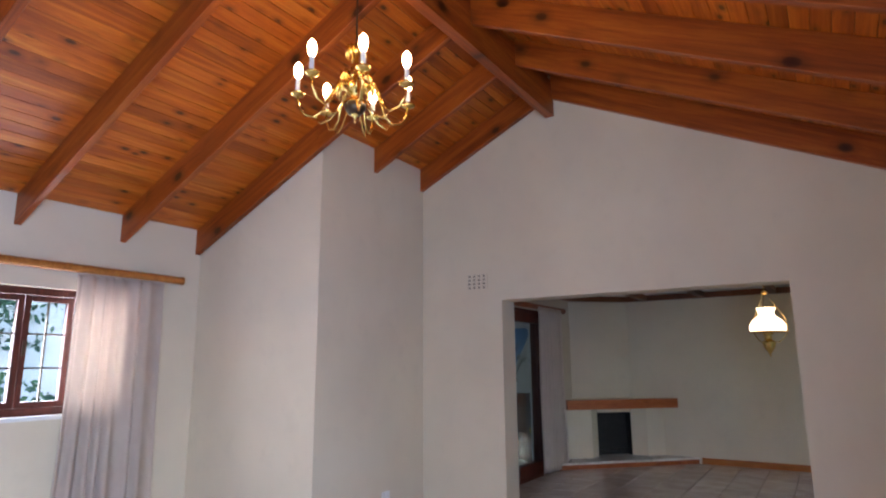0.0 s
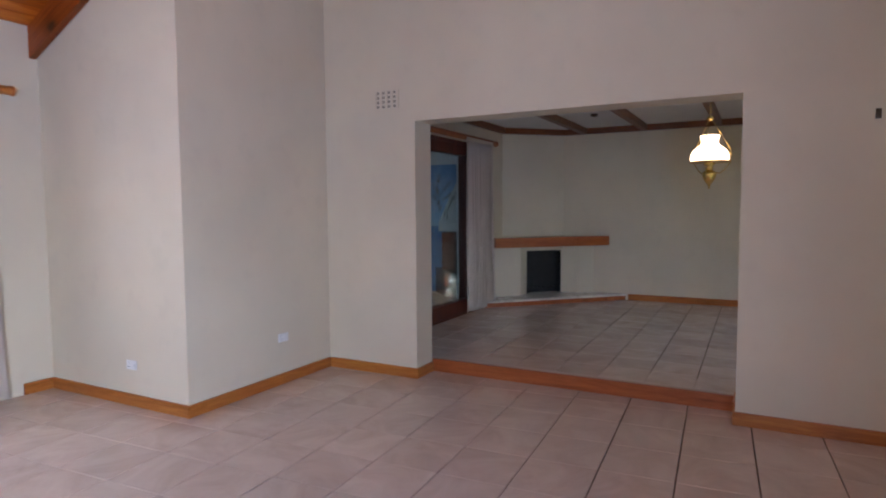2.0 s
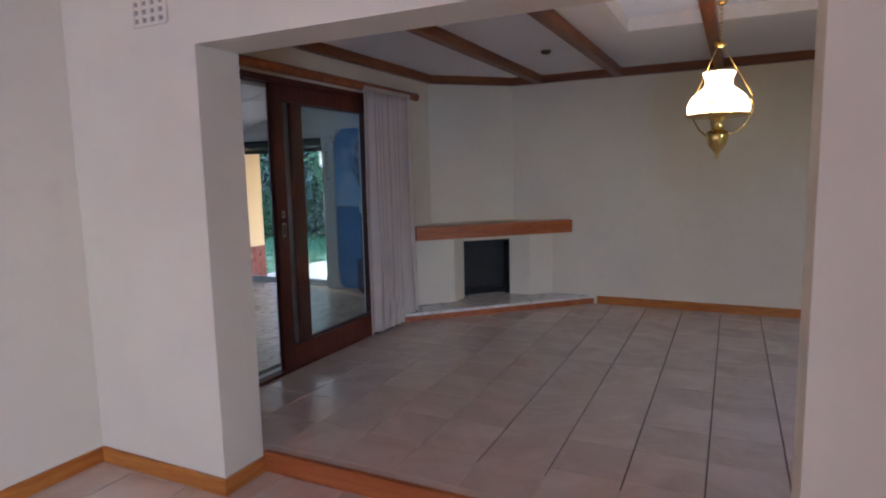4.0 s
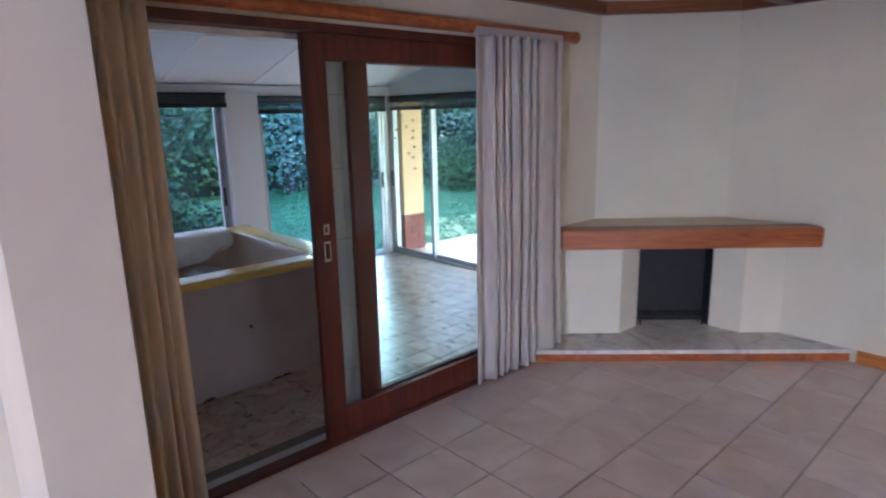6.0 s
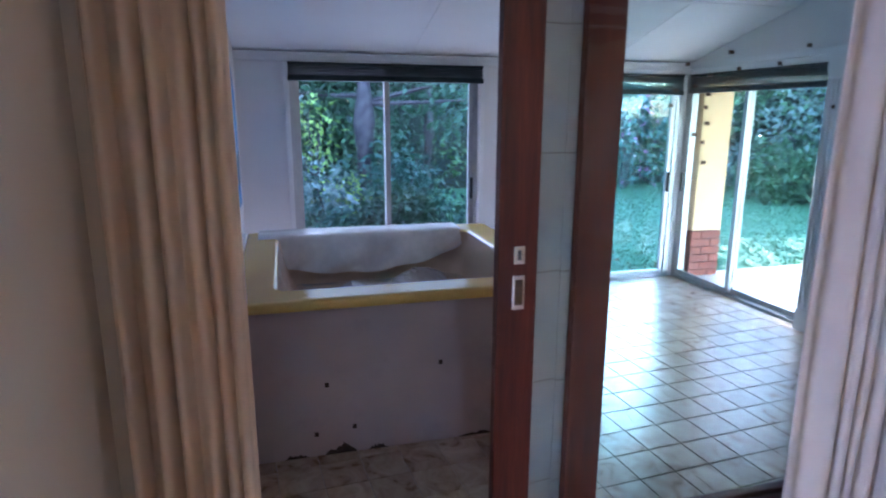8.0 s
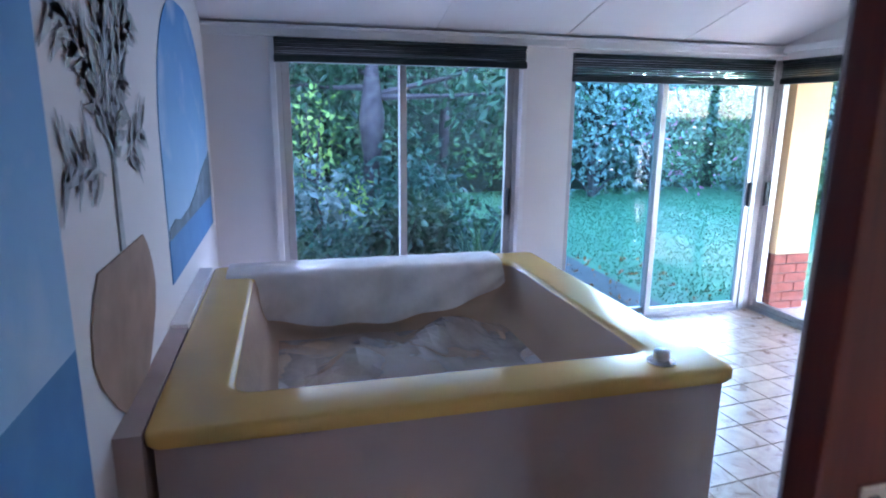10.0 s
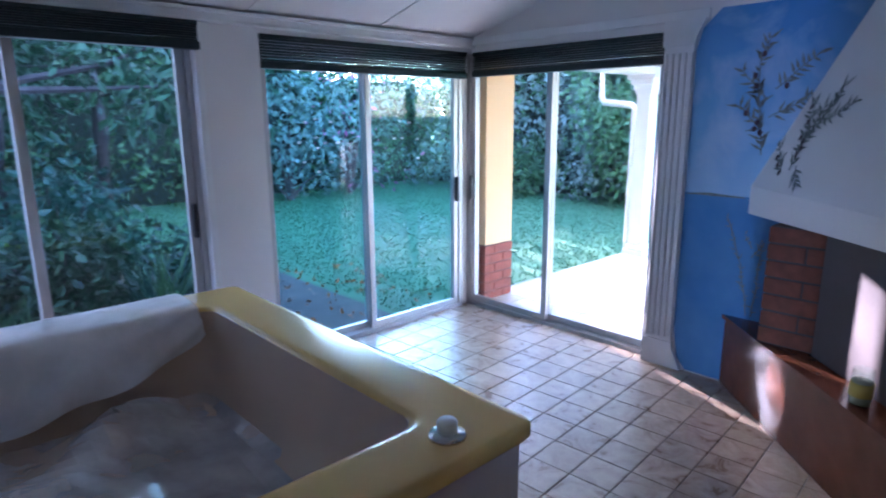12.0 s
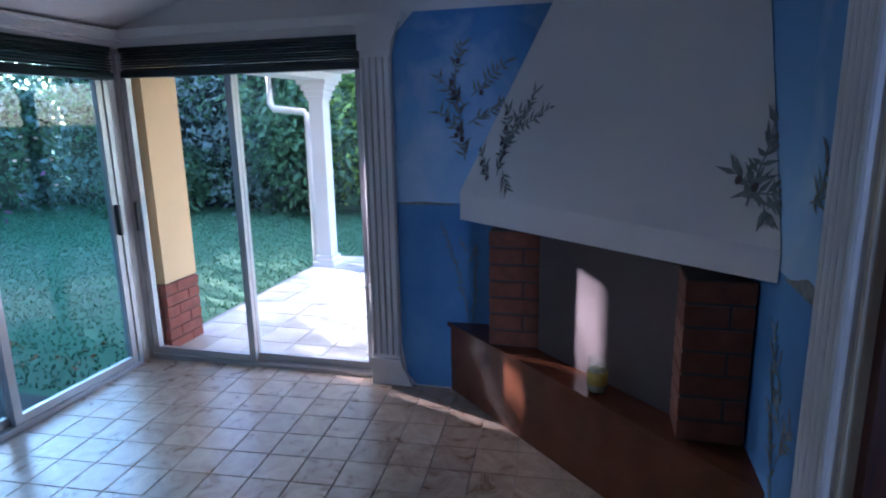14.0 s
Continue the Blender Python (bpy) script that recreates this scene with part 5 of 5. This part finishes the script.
def veranda_fireplace():
    c = thing("corner_braai", "white hooded corner fireplace with brick piers and brown tiled plinth", "fireplace")
    lip, lo, kink, top = 2.40, 1.07, 1.225, 3.12
    S = lambda z: lip + max(0, z - kink) * 0.51
    bm = bmesh.new()
    rows = []
    for z in (lo, kink, 2.17, top):
        s = S(z)
        up = 0.05 if z == lo else 0.0      # the lip rises a little towards the house
        rows.append([bm.verts.new(p) for p in ((s - (VN - 0.008), VN - 0.008, z), (VX - 0.008, s - (VX - 0.008), z + up), (VX - 0.008, VN - 0.008, z))])
    for a, b in zip(rows, rows[1:]):
        for i in range(3):
            bm.faces.new((a[i], a[(i + 1) % 3], b[(i + 1) % 3], b[i]))
    bm.faces.new(rows[0][::-1]); bm.faces.new(rows[-1])
    bmesh.ops.recalc_face_normals(bm, faces=bm.faces[:])
    part("hood", bm, WALL_W, c, "white plastered tapering hood")
    # plinth
    s = 2.335
    bm = prism(bmesh.new(), [(s - VN + 0.006, VN - 0.006), (VX - 0.006, s - VX + 0.006), (VX - 0.006, VN - 0.006)], FV, 0.425)
    part("plinth", bm, BROWN_T, c, "glossy dark brown tiled plinth")
    s = 2.315
    bm = prism(bmesh.new(), [(s - VN + 0.006, VN - 0.006), (VX - 0.006, s - VX + 0.006), (VX - 0.006, VN - 0.006)], 0.425, 0.45)
    part("plinth_top", bm, BROWN_T, c)
    # back board
    bm = prism(bmesh.new(), [(-1.83, 4.385), (-1.24, 3.795), (-1.22, 3.815), (-1.81, 4.405)], 0.45, lo)
    part("back_board", bm, FIREBACK, c, "brown-grey board closing the firebox")
    # brick piers
    for x0, x1, y0, y1 in ((-2.09, -1.82, 4.40, 4.66), (-1.245, -1.012, 3.60, 3.85)):
        p = part("brick_pier", B(x0 + 0.006, x1 - 0.006, y0 + 0.006, y1, 0.45, lo - 0.002), MORTAR, c)
        n = 7
        h = (lo - 0.45) / n
        for j in range(n):
            z0, z1 = 0.45 + j * h + 0.006, 0.45 + (j + 1) * h - 0.006
            w = x1 - x0
            cut = (0.66 if j % 2 else 0.0)
            segs = ((x0, x0 + w * cut - 0.005), (x0 + w * cut + 0.005, x1)) if cut else ((x0, x1),)
            for a, b in segs:
                part("brick", B(a, b, y0, y1 - 0.01, z0, z1, bevel=0.003), BRICK, p)
    # painted olive sprays across hood and wall
    r = random.Random(9)
    nrm = Vector((-1, -1, 0.51)).normalized()
    ex = Vector((1, -1, 0)).normalized()
    ez = ex.cross(-nrm).normalized()
    if ez.z < 0:
        ez = -ez
    o = Vector((-2.16, S(1.32) + 2.16, 1.32))
    olive_spray("painted_olive_spray", c, o, ex, ez, r, [(0.06, 0.0, 2.4, 0.25), (0.12, 0.02, 1.5, 0.35), (0.14, 0.25, 0.5, 0.30), (0.10, 0.15, 0.9, 0.35), (0.12, 0.10, 1.9, 0.3), (0.16, 0.05, -0.9, 0.12)], PAINT_O, PAINT_B, 0.062)
    o = Vector((-1.05, S(1.34) + 1.05, 1.34))
    olive_spray("painted_olive_spray", c, o, ex, ez, r, [(-0.05, 0.0, 1.7, 0.28), (-0.08, 0.04, 0.1, 0.22), (0.0, 0.02, 2.6, 0.16), (0.02, 0.0, 0.6, 0.16), (0.0, 0.02, -1.2, 0.08)], PAINT_O, PAINT_B, 0.075)
    o = Vector((-2.40, VN - 0.005, 1.40))
    olive_spray("painted_olive_spray", c, o, Vector((1, 0, 0)), Vector((0, 0, 1)), r, [(0.12, 0.0, 1.6, 0.62), (0.12, 0.12, 2.4, 0.22), (0.14, 0.2, 0.7, 0.25), (0.12, 0.3, 2.3, 0.2), (0.16, 0.35, 0.8, 0.3)], PAINT_O, PAINT_B, 0.062)
    o = Vector((-2.27, VN - 0.005, 0.47))
    olive_spray("painted_olive_spray", c, o, Vector((1, 0, 0)), Vector((0, 0, 1)), r, [(0.0, 0.0, 1.57, 0.6), (0.03, 0.0, 1.5, 0.45), (0.0, 0.4, 2.2, 0.1), (0.0, 0.35, 0.9, 0.1)], PAINT_O, None, 0.03)
    o = Vector((VX - 0.005, 3.25, 0.40))
    olive_spray("painted_olive_spray", c, o, Vector((0, -1, 0)), Vector((0, 0, 1)), r, [(0.0, 0.0, 1.57, 0.6), (0.0, 0.2, 1.0, 0.2), (0.0, 0.3, 2.0, 0.2)], PAINT_O, None, 0.06)
    o = Vector((VX - 0.005, 3.20, 1.40))
    olive_spray("painted_olive_spray", c, o, Vector((0, -1, 0)), Vector((0, 0, 1)), r, [(0.0, 0.0, 0.2, 0.2), (0.05, 0.0, 1.2, 0.16)], PAINT_O, PAINT_B, 0.06)


veranda_fireplace()
jar = thing("glass_jar", "small glass candle jar with yellow label", "jar", at=(-1.53, 3.95, 0.45))
part("glass", lathe(bmesh.new(), [(0.036, 0.0), (0.042, 0.006), (0.042, 0.10), (0.038, 0.118), (0.040, 0.128), (0.037, 0.128), (0.036, 0.117), (0.039, 0.10), (0.039, 0.008)], 24), PANE, jar, smooth=True)
part("wax", lathe(bmesh.new(), [(0.036, 0.008), (0.0385, 0.012), (0.0385, 0.088), (0.0, 0.09)], 24), simple("pale_wax", (0.62, 0.56, 0.40, 1), 0.5, 0, 0.05), jar, smooth=True)
part("label", lathe(bmesh.new(), [(0.0425, 0.035), (0.0432, 0.035), (0.0432, 0.082), (0.0425, 0.082)], 24), simple("yellow_paper", (0.62, 0.46, 0.10, 1), 0.7, 0, 0.1), jar, "yellow paper label", True)
jar.scale = (1.0, 1.0, 1.22)
tl = thing("ceiling_track_light", "small white ceiling spotlight bar", "light fitting")
part("bar", B(-3.05, -2.99, 1.95, 2.55, vceil(-3.0) - 0.045, vceil(-3.0) - 0.012, bevel=0.004), WHITEP, tl)
for y in (2.05, 2.45):
    part("spot", lathe(bmesh.new(), [(0.018, -0.12), (0.035, -0.115), (0.03, -0.05), (0.012, -0.03)], 14, (-3.02, y, vceil(-3.0))), WHITEP, tl, smooth=True)


# ---- garden ----
def leaves(name, centers, spread, size, count, mat, parent=None, seed=0, droop=0.3, flat=0.5):
    """Many small folded leaves scattered about the given clump centres, as one mesh."""
    r = np.random.RandomState(seed)
    cs = np.array(centers, float)
    k = r.randint(0, len(cs), count)
    d = r.normal(size=(count, 3))
    d /= np.linalg.norm(d, axis=1)[:, None]
    p = cs[k] + d * (spread * (0.35 + 0.65 * r.rand(count) ** 0.6))[:, None]
    up = np.array([0, 0, 1.0])
    a = d * flat + r.normal(size=(count, 3)) * 0.6 - up * droop
    a /= np.linalg.norm(a, axis=1)[:, None]
    b = np.cross(a, r.normal(size=(count, 3)))
    b /= np.linalg.norm(b, axis=1)[:, None] + 1e-9
    n = np.cross(a, b)
    L = (size * (0.6 + 0.8 * r.rand(count)))[:, None]
    v = np.stack([p, p + a * L * 0.45 + b * L * 0.24 + n * L * 0.06, p + a * L, p + a * L * 0.45 - b * L * 0.24 + n * L * 0.06], 1).reshape(-1, 3)
    f = np.arange(count * 4).reshape(-1, 4)
    me = bpy.data.meshes.new(name)
    me.from_pydata(v.tolist(), [], f.tolist())
    me.materials.append(mat)
    ob = new(name, me)
    if parent:
        ob.parent = parent
    return ob


def blades(name, pts, h, w, mat, parent=None, seed=0, lean=0.6, fan=6):
    """Arching strap leaves in tufts."""
    r = np.random.RandomState(seed)
    V, F = [], []
    for (x, y, z) in pts:
        for _ in range(fan):
            a = r.rand() * 2 * math.pi
            hh, ln = h * (0.6 + 0.6 * r.rand()), lean * (0.5 + r.rand())
            dx, dy = math.cos(a), math.sin(a)
            i = len(V)
            for q in (0.0, 0.35, 0.7, 1.0):
                cx, cy, cz = x + dx * ln * hh * q * q, y + dy * ln * hh * q * q, z + hh * (q - 0.35 * q * q * ln)
                ww = w * (1 - q) + 0.002
                V += [(cx - dy * ww, cy + dx * ww, cz), (cx + dy * ww, cy - dx * ww, cz)]
            F += [(i, i + 1, i + 3, i + 2), (i + 2, i + 3, i + 5, i + 4), (i + 4, i + 5, i + 7, i + 6)]
    me = bpy.data.meshes.new(name)
    me.from_pydata(V, [], F)
    me.materials.append(mat)
    ob = new(name, me)
    if parent:
        ob.parent = parent
    return ob


def shrub(label, x, y, h, w, mat, n, size, seed, name="shrub", cat="shrub", z0=0.0, group="garden shrubs"):
    r = random.Random(seed)
    c = thing(name, label, cat, group, at=(x, y, z0))
    cl = []
    for _ in range(16):
        a, q = r.uniform(0, 6.28), r.uniform(0, 1) ** 0.6
        cl.append((w * q * math.cos(a), w * q * math.sin(a), h * r.uniform(0.18, 0.95)))
    bm = bmesh.new()
    for q in cl[:7]:
        tube(bm, [(0, 0, -0.05), (q[0] * 0.4, q[1] * 0.4, q[2] * 0.55), q], [0.03 * h / 2 + 0.008, 0.018, 0.006], 6)
    part("stems", bm, BARK, c)
    leaves("crown", cl, 0.42 * w + 0.12 * h, size, n, mat, c, seed)
    return c


bm = bmesh.new()
box(bm, -400, 400, -400, 400, -0.6, -0.06)
structure("ground", bm, LAWN)
bm = bmesh.new()
box(bm, -7.4, VW - 0.22, -3.0, 4.2, -0.2, -0.045)
structure("ground_bed", bm, SOIL)

# lawn blades where the walk looks on to them
r_ = np.random.RandomState(3)
gx, gy = -13 + 10.5 * r_.rand(26000), 4.3 + 7.6 * r_.rand(26000)
keep = ~((gx > -4.75) & (gy < 8.0)) & (gx + 13 > 0)
pts = [(x, y, -0.06) for x, y in zip(gx[keep], gy[keep])]
tagged(blades("lawn", pts, 0.032, 0.005, GRASS, None, 4, 0.8, 3), "green mown garden lawn", "lawn", "", "stuff")
gx, gy = -13 + 5.6 * r_.rand(9000), 0.5 + 4.0 * r_.rand(9000)
tagged(blades("lawn", [(x, y, -0.06) for x, y in zip(gx, gy)], 0.032, 0.005, GRASS, None, 5, 0.8, 3), "green mown garden lawn", "lawn", "", "stuff")
lit_ = [(-5.0 - 2.0 * r_.rand(), 2.4 + 2.6 * r_.rand(), -0.04) for _ in range(220)]
tagged(leaves("leaf_litter", lit_, 0.02, 0.05, 420, PINE, None, 8, 0.0, 0.0), "dry fallen leaves on bare soil", "leaf litter", "", "stuff")


def hedge(label, x0, x1, y0, y1, h, mats, seed, n):
    c = thing("hedge", label, "hedge", "garden hedges")
    r = random.Random(seed)
    # solid core stops see-through; the hedge's inner shade is its near-black colour
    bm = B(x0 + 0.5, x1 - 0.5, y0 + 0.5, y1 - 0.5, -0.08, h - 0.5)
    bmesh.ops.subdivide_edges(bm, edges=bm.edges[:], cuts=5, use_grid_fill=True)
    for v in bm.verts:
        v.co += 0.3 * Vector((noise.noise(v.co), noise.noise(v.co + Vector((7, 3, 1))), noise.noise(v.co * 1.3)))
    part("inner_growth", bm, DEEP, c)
    for k, m in enumerate(mats):
        cl = []
        for _ in range(70):
            if r.random() < 0.8:
                fx = r.random() < 0.5
                x = (x1 if r.random() < 0.85 else x0) if fx else r.uniform(x0, x1)
                y = r.uniform(y0, y1) if fx else (y0 if r.random() < 0.85 else y1)
            else:
                x, y = r.uniform(x0, x1), r.uniform(y0, y1)
            cl.append((x, y, h * r.uniform(0.05, 1.0)))
        leaves("foliage", cl, 0.75, 0.15, n, m, c, seed * 10 + k)
    return c


hedge("tall dense mixed garden hedge, dark and silvery leaves", -15.5, -12.6, -0.6, 3.0, 4.4, (LEAF_D, LEAF_M, LEAF_D), 1, 4000)
# the unseen upper part is added height that keeps sun off the veranda glass
hedge("overgrown hedge, made very tall out of view to screen the sun", -15.8, -12.7, 2.0, 8.8, 8.2, (LEAF_D, LEAF_M, LEAF_D), 5, 9000)
hedge("dense mixed garden hedge, dark and silvery leaves", -15.5, -12.8, 8.4, 13.0, 2.85, (LEAF_D, LEAF_M, LEAF_S), 6, 4500)
hedge("tall silvery creeper covered hedge along the lawn", -13.0, -7.6, 11.4, 14.2, 4.8, (LEAF_S, LEAF_M, LEAF_S), 2, 7000)
hedge("tall green hedge along the lawn", -7.8, 1.0, 12.4, 15.0, 4.8, (LEAF_D, LEAF_M, LEAF_S), 3, 6000)
# this thicket is out of view, added to hold the sun back
hedge("unseen dark thicket added as a sun screen", -14.5, -9.8, -20.0, -2.2, 9.0, (LEAF_D, LEAF_D, LEAF_M), 4, 9000)
hedge("low green hedge before a white garden wall", -9.4, -6.6, -1.85, -0.75, 0.85, (LEAF_M, LEAF_F), 7, 1500)
shrub("tall light green rounded bush on the lawn", -6.3, 11.0, 3.1, 1.0, LEAF_M, 6000, 0.14, 12)
shrub("yellow-green bush beside white column", -5.6, 11.4, 2.6, 0.7, LEAF_L, 3000, 0.13, 13)
shrub("low silvery shrub at the hedge foot", -9.5, 11.0, 1.1, 0.9, LEAF_M, 2500, 0.12, 14)
shrub("pink flowering bougainvillea over the hedge", -12.2, 8.8, 3.4, 0.9, PETAL, 260, 0.12, 15, "flowering_shrub")
shrub("pale blue-green climbing shrub", -12.0, 7.2, 2.9, 1.3, LEAF_S, 2500, 0.13, 16)


def tree(label, x, y, h, r0, seed, mat, n):
    c = thing("tree", label, "tree", "garden trees", at=(x, y, -0.05))
    r = random.Random(seed)
    bm = bmesh.new()
    tube(bm, [(0, 0, 0), (0.05, 0.02, h * 0.3), (-0.04, 0.05, h * 0.65), (0.05, 0.0, h)], [r0 * 1.15, r0, r0 * 0.85, r0 * 0.5], 14)
    for v in bm.verts:
        v.co += 0.02 * Vector((noise.noise(v.co * 9), noise.noise(v.co * 9 + Vector((4, 4, 4))), 0))
    part("trunk", bm, BARK, c, smooth=True)
    cl = []
    for i in range(11):
        a, z = r.uniform(0, 6.28), h * r.uniform(0.32, 0.95)
        ln = r.uniform(0.8, 2.0)
        e = (math.cos(a) * ln, math.sin(a) * ln, z + ln * r.uniform(-0.1, 0.5))
        part("branch", tube(bmesh.new(), [(0, 0, z), (e[0] * 0.5, e[1] * 0.5, z + (e[2] - z) * 0.35), e], [r0 * 0.3, r0 * 0.18, 0.008], 6), BARK, c)
        cl += [e, (e[0] * 0.7, e[1] * 0.7, e[2] + 0.2)]
    leaves("crown", cl, 0.75, 0.13, n, mat, c, seed)
    return c


tree("grey-barked tree in the fern garden", -7.6, 1.86, 5.5, 0.15, 21, LEAF_D, 6000)
tree("thin dark tree in the thicket", -9.2, 0.2, 5.0, 0.10, 22, LEAF_D, 5000)
tree("thin tree behind the fern bed", -9.0, 3.1, 5.0, 0.08, 23, LEAF_D, 4000)
rr = random.Random(31)
for i in range(16):
    x, y = rr.uniform(-8.6, -5.9), rr.uniform(-1.4, 2.9)
    # leaf colours are darkened to carry the shade of tall trees above
    m, lab = ((LEAF_F, "fern-bed shrub, blue-green with shade in its colour"), (LEAF_D, "fern-bed shrub, green leaves darkened for shade"), (LEAF_F, "fern-bed shrub, deep green with shade in its colour"))[i % 3]
    shrub(lab, x, y, rr.uniform(0.5, 1.3), rr.uniform(0.3, 0.5), m, 900, 0.10, 40 + i)
# pale leaf colours of the next two shrubs stand in for sun dapples
shrub("shrub with whitish leaves painted for sun dapples", -6.6, 1.30, 1.15, 0.35, LEAF_S, 700, 0.11, 60)
shrub("shrub with bright yellow-green leaves painted as sunlit", -6.9, 1.55, 0.9, 0.22, LEAF_L, 420, 0.10, 61)
shrub("bright yellow-green climbing plant", -7.4, 1.15, 1.9, 0.2, LEAF_L, 260, 0.09, 62)
for i in range(14):
    x, y = rr.uniform(-6.8, -5.2), rr.uniform(0.2, 2.9)
    c = thing("strap_leaf_plant", "arching green strap-leaved plant in soil", "plant", "fern bed plants", at=(x, y, -0.05))
    blades("leaf_tuft", [(rr.uniform(-0.12, 0.12), rr.uniform(-0.12, 0.12), 0) for _ in range(6)], rr.uniform(0.55, 0.95), 0.014, (LEAF_F, LEAF_M)[i % 2], c, i, 0.7, 9)

gw = thing("garden_wall", "white plastered garden wall with coping", "garden wall", "", "structure")
part("wall", B(-11.0, VW - 0.9, -0.62, -0.42, -0.1, 2.55), WALL_W, gw)
part("coping", B(-11.03, VW - 0.87, -0.66, -0.38, 2.55, 2.61, bevel=0.01), WHITEG, gw)

# patio: slab, pillar, column and roof
structure("pavement_patio", B(-4.72, 3.5, VN + 0.2, 7.95, -0.2, -0.012), GROUT_V)
pl = thing("brick_pillar", "apricot plastered pillar on red face-brick base", "pillar")
part("shaft", B(-4.92, -4.55, 4.95, 5.30, 0.50, 2.45), CREAM_O, pl)
core = part("base_core", B(-4.91, -4.56, 4.96, 5.29, -0.012, 0.50), MORTAR, pl)
for j in range(6):
    z0, z1 = -0.01 + j * 0.085, -0.01 + (j + 1) * 0.085 - 0.010
    o = 0.0 if j % 2 else 0.115
    for a, b in ((4.945, 4.945 + 0.12 + o), (4.955 + 0.12 + o, 5.305)):
        part("brick", B(-4.60, -4.545, a, b, z0, z1, bevel=0.003), BRICK_O, core)
    for a, b in ((-4.925, -4.78 + o * 0.5), (-4.77 + o * 0.5, -4.612)):
        part("brick", B(a, b, 4.940, 4.99, z0, z1, bevel=0.003), BRICK_O, core)
col = thing("patio_column", "white painted square column with stepped capital", "column", at=(-4.55, 7.62, 0))
part("shaft", B(-0.085, 0.085, -0.085, 0.085, 0.12, 1.88, bevel=0.012), WHITEG, col)
part("base", prism(bmesh.new(), [(-0.13, -0.13), (0.13, -0.13), (0.13, 0.13), (-0.13, 0.13)], -0.012, 0.05), WHITEG, col)
part("base_step", B(-0.11, 0.11, -0.11, 0.11, 0.05, 0.12, bevel=0.02), WHITEG, col)
for i, (w, z0, z1) in enumerate(((0.10, 1.84, 1.88), (0.115, 1.88, 1.94), (0.14, 1.94, 2.0), (0.17, 2.0, 2.05))):
    part("capital_step", B(-w, w, -w, w, z0, z1, bevel=0.006), WHITEG, col)
pr = thing("patio_roof", "white patio roof with boxed beams", "roof", "", "structure")
part("edge_beam", B(-4.72, -4.40, 4.93, 7.92, 2.05, 2.30), WHITEG, pr)
part("front_beam", B(-4.40, 3.5, 7.45, 7.78, 2.12, 2.30), WHITEG, pr)
part("soffit", B(-5.1, 3.5, VN + 0.22, 8.2, 2.30, 2.36), WHITEG, pr)
dp = thing("downpipe", "white painted gutter downpipe with offset bends", "downpipe")
part("gutter", B(-5.22, -5.10, VN + 0.3, 8.2, 2.26, 2.36, bevel=0.01), WHITEG, dp)
part("pipe", tube(bmesh.new(), [(-5.14, 7.62, 2.27), (-5.14, 7.62, 1.82), (-5.10, 7.62, 1.76), (-4.74, 7.62, 1.72), (-4.70, 7.62, 1.68), (-4.70, 7.62, 0.0)], 0.038, 12), WHITEG, dp, smooth=True)


# ---- floor tiles, last ----
def tile_mesh(name, w, d, h, mat, bevel=0.002):
    bm = B(-w / 2, w / 2, -d / 2, d / 2, -h, 0)
    tops = [e for e in bm.edges if all(v.co.z > -1e-6 for v in e.verts)]
    bmesh.ops.bevel(bm, geom=tops, offset=bevel, segments=1, affect='EDGES')
    me = bpy.data.meshes.new(name)
    bm.to_mesh(me)
    bm.free()
    me.materials.append(mat)
    return me


def lay(root, size, gapx, gapy, inside, z, mat, origin, turn, x0, x1, y0, y1, h=0.01):
    me = tile_mesh("tile", size - gapx, size - gapy, h, mat)
    c, s = math.cos(turn), math.sin(turn)
    n = int(max(x1 - x0, y1 - y0) / size) + 6
    for i in range(-n, n):
        for j in range(-n, n):
            u, v = i * size, j * size
            x, y = origin[0] + u * c - v * s, origin[1] + u * s + v * c
            if x0 <= x <= x1 and y0 <= y <= y1 and inside(x, y):
                ob = new("tile", me)
                ob.parent = root
                ob.matrix_local = Matrix.Translation((x, y, z)) @ Matrix.Rotation(turn + (math.pi / 2) * ((i * 7 + j * 3) % 2) * 2, 4, 'Z')


fl = thing("floor_living", "pinkish beige ceramic floor tiles with dark grout lines", "floor", "", "structure")
lay(fl, 0.402, 0.008, 0.004, lambda x, y: not (x < BX - 0.2 and y > BY + 0.2), 0.0, TILE_A, (2.36, -0.07), radians(3.2), XL - 0.2, XR + 0.2, -4.6, 0.46)
bm = B(XL, XR, YB, -4.3, -0.02, -0.003)
tagged(part("far_tiles", bm, TILE_A, fl), "", "", "", "stuff")
fl = thing("floor_lounge", "pinkish beige ceramic floor tiles with dark grout lines", "floor", "", "structure")
lay(fl, 0.356, 0.008, 0.007, lambda x, y: y - x < 3.95, FB, TILE_A, (0.203, 1.598), radians(0.4), LX + 0.02, LR, GW + 0.185, LY + 0.1)
fl = thing("floor_veranda", "mottled brown and cream ceramic floor tiles", "floor", "", "structure")
lay(fl, 0.203, 0.0045, 0.003, lambda x, y: not (x < -2.1 and x > -3.5 and y < 2.1) and x + y < 2.5, FV, TILE_V, (-3.0, 3.92), radians(4), VW - 0.1, VX - 0.02, VS - 0.05, VN + 0.1)
fl = thing("patio_tiles", "pale patio floor tiles", "floor", "", "structure")
lay(fl, 0.31, 0.006, 0.006, lambda x, y: True, 0.0, TILE_P, (-4.5, 5.1), 0.0, -4.6, -1.6, VN + 0.3, 7.9)
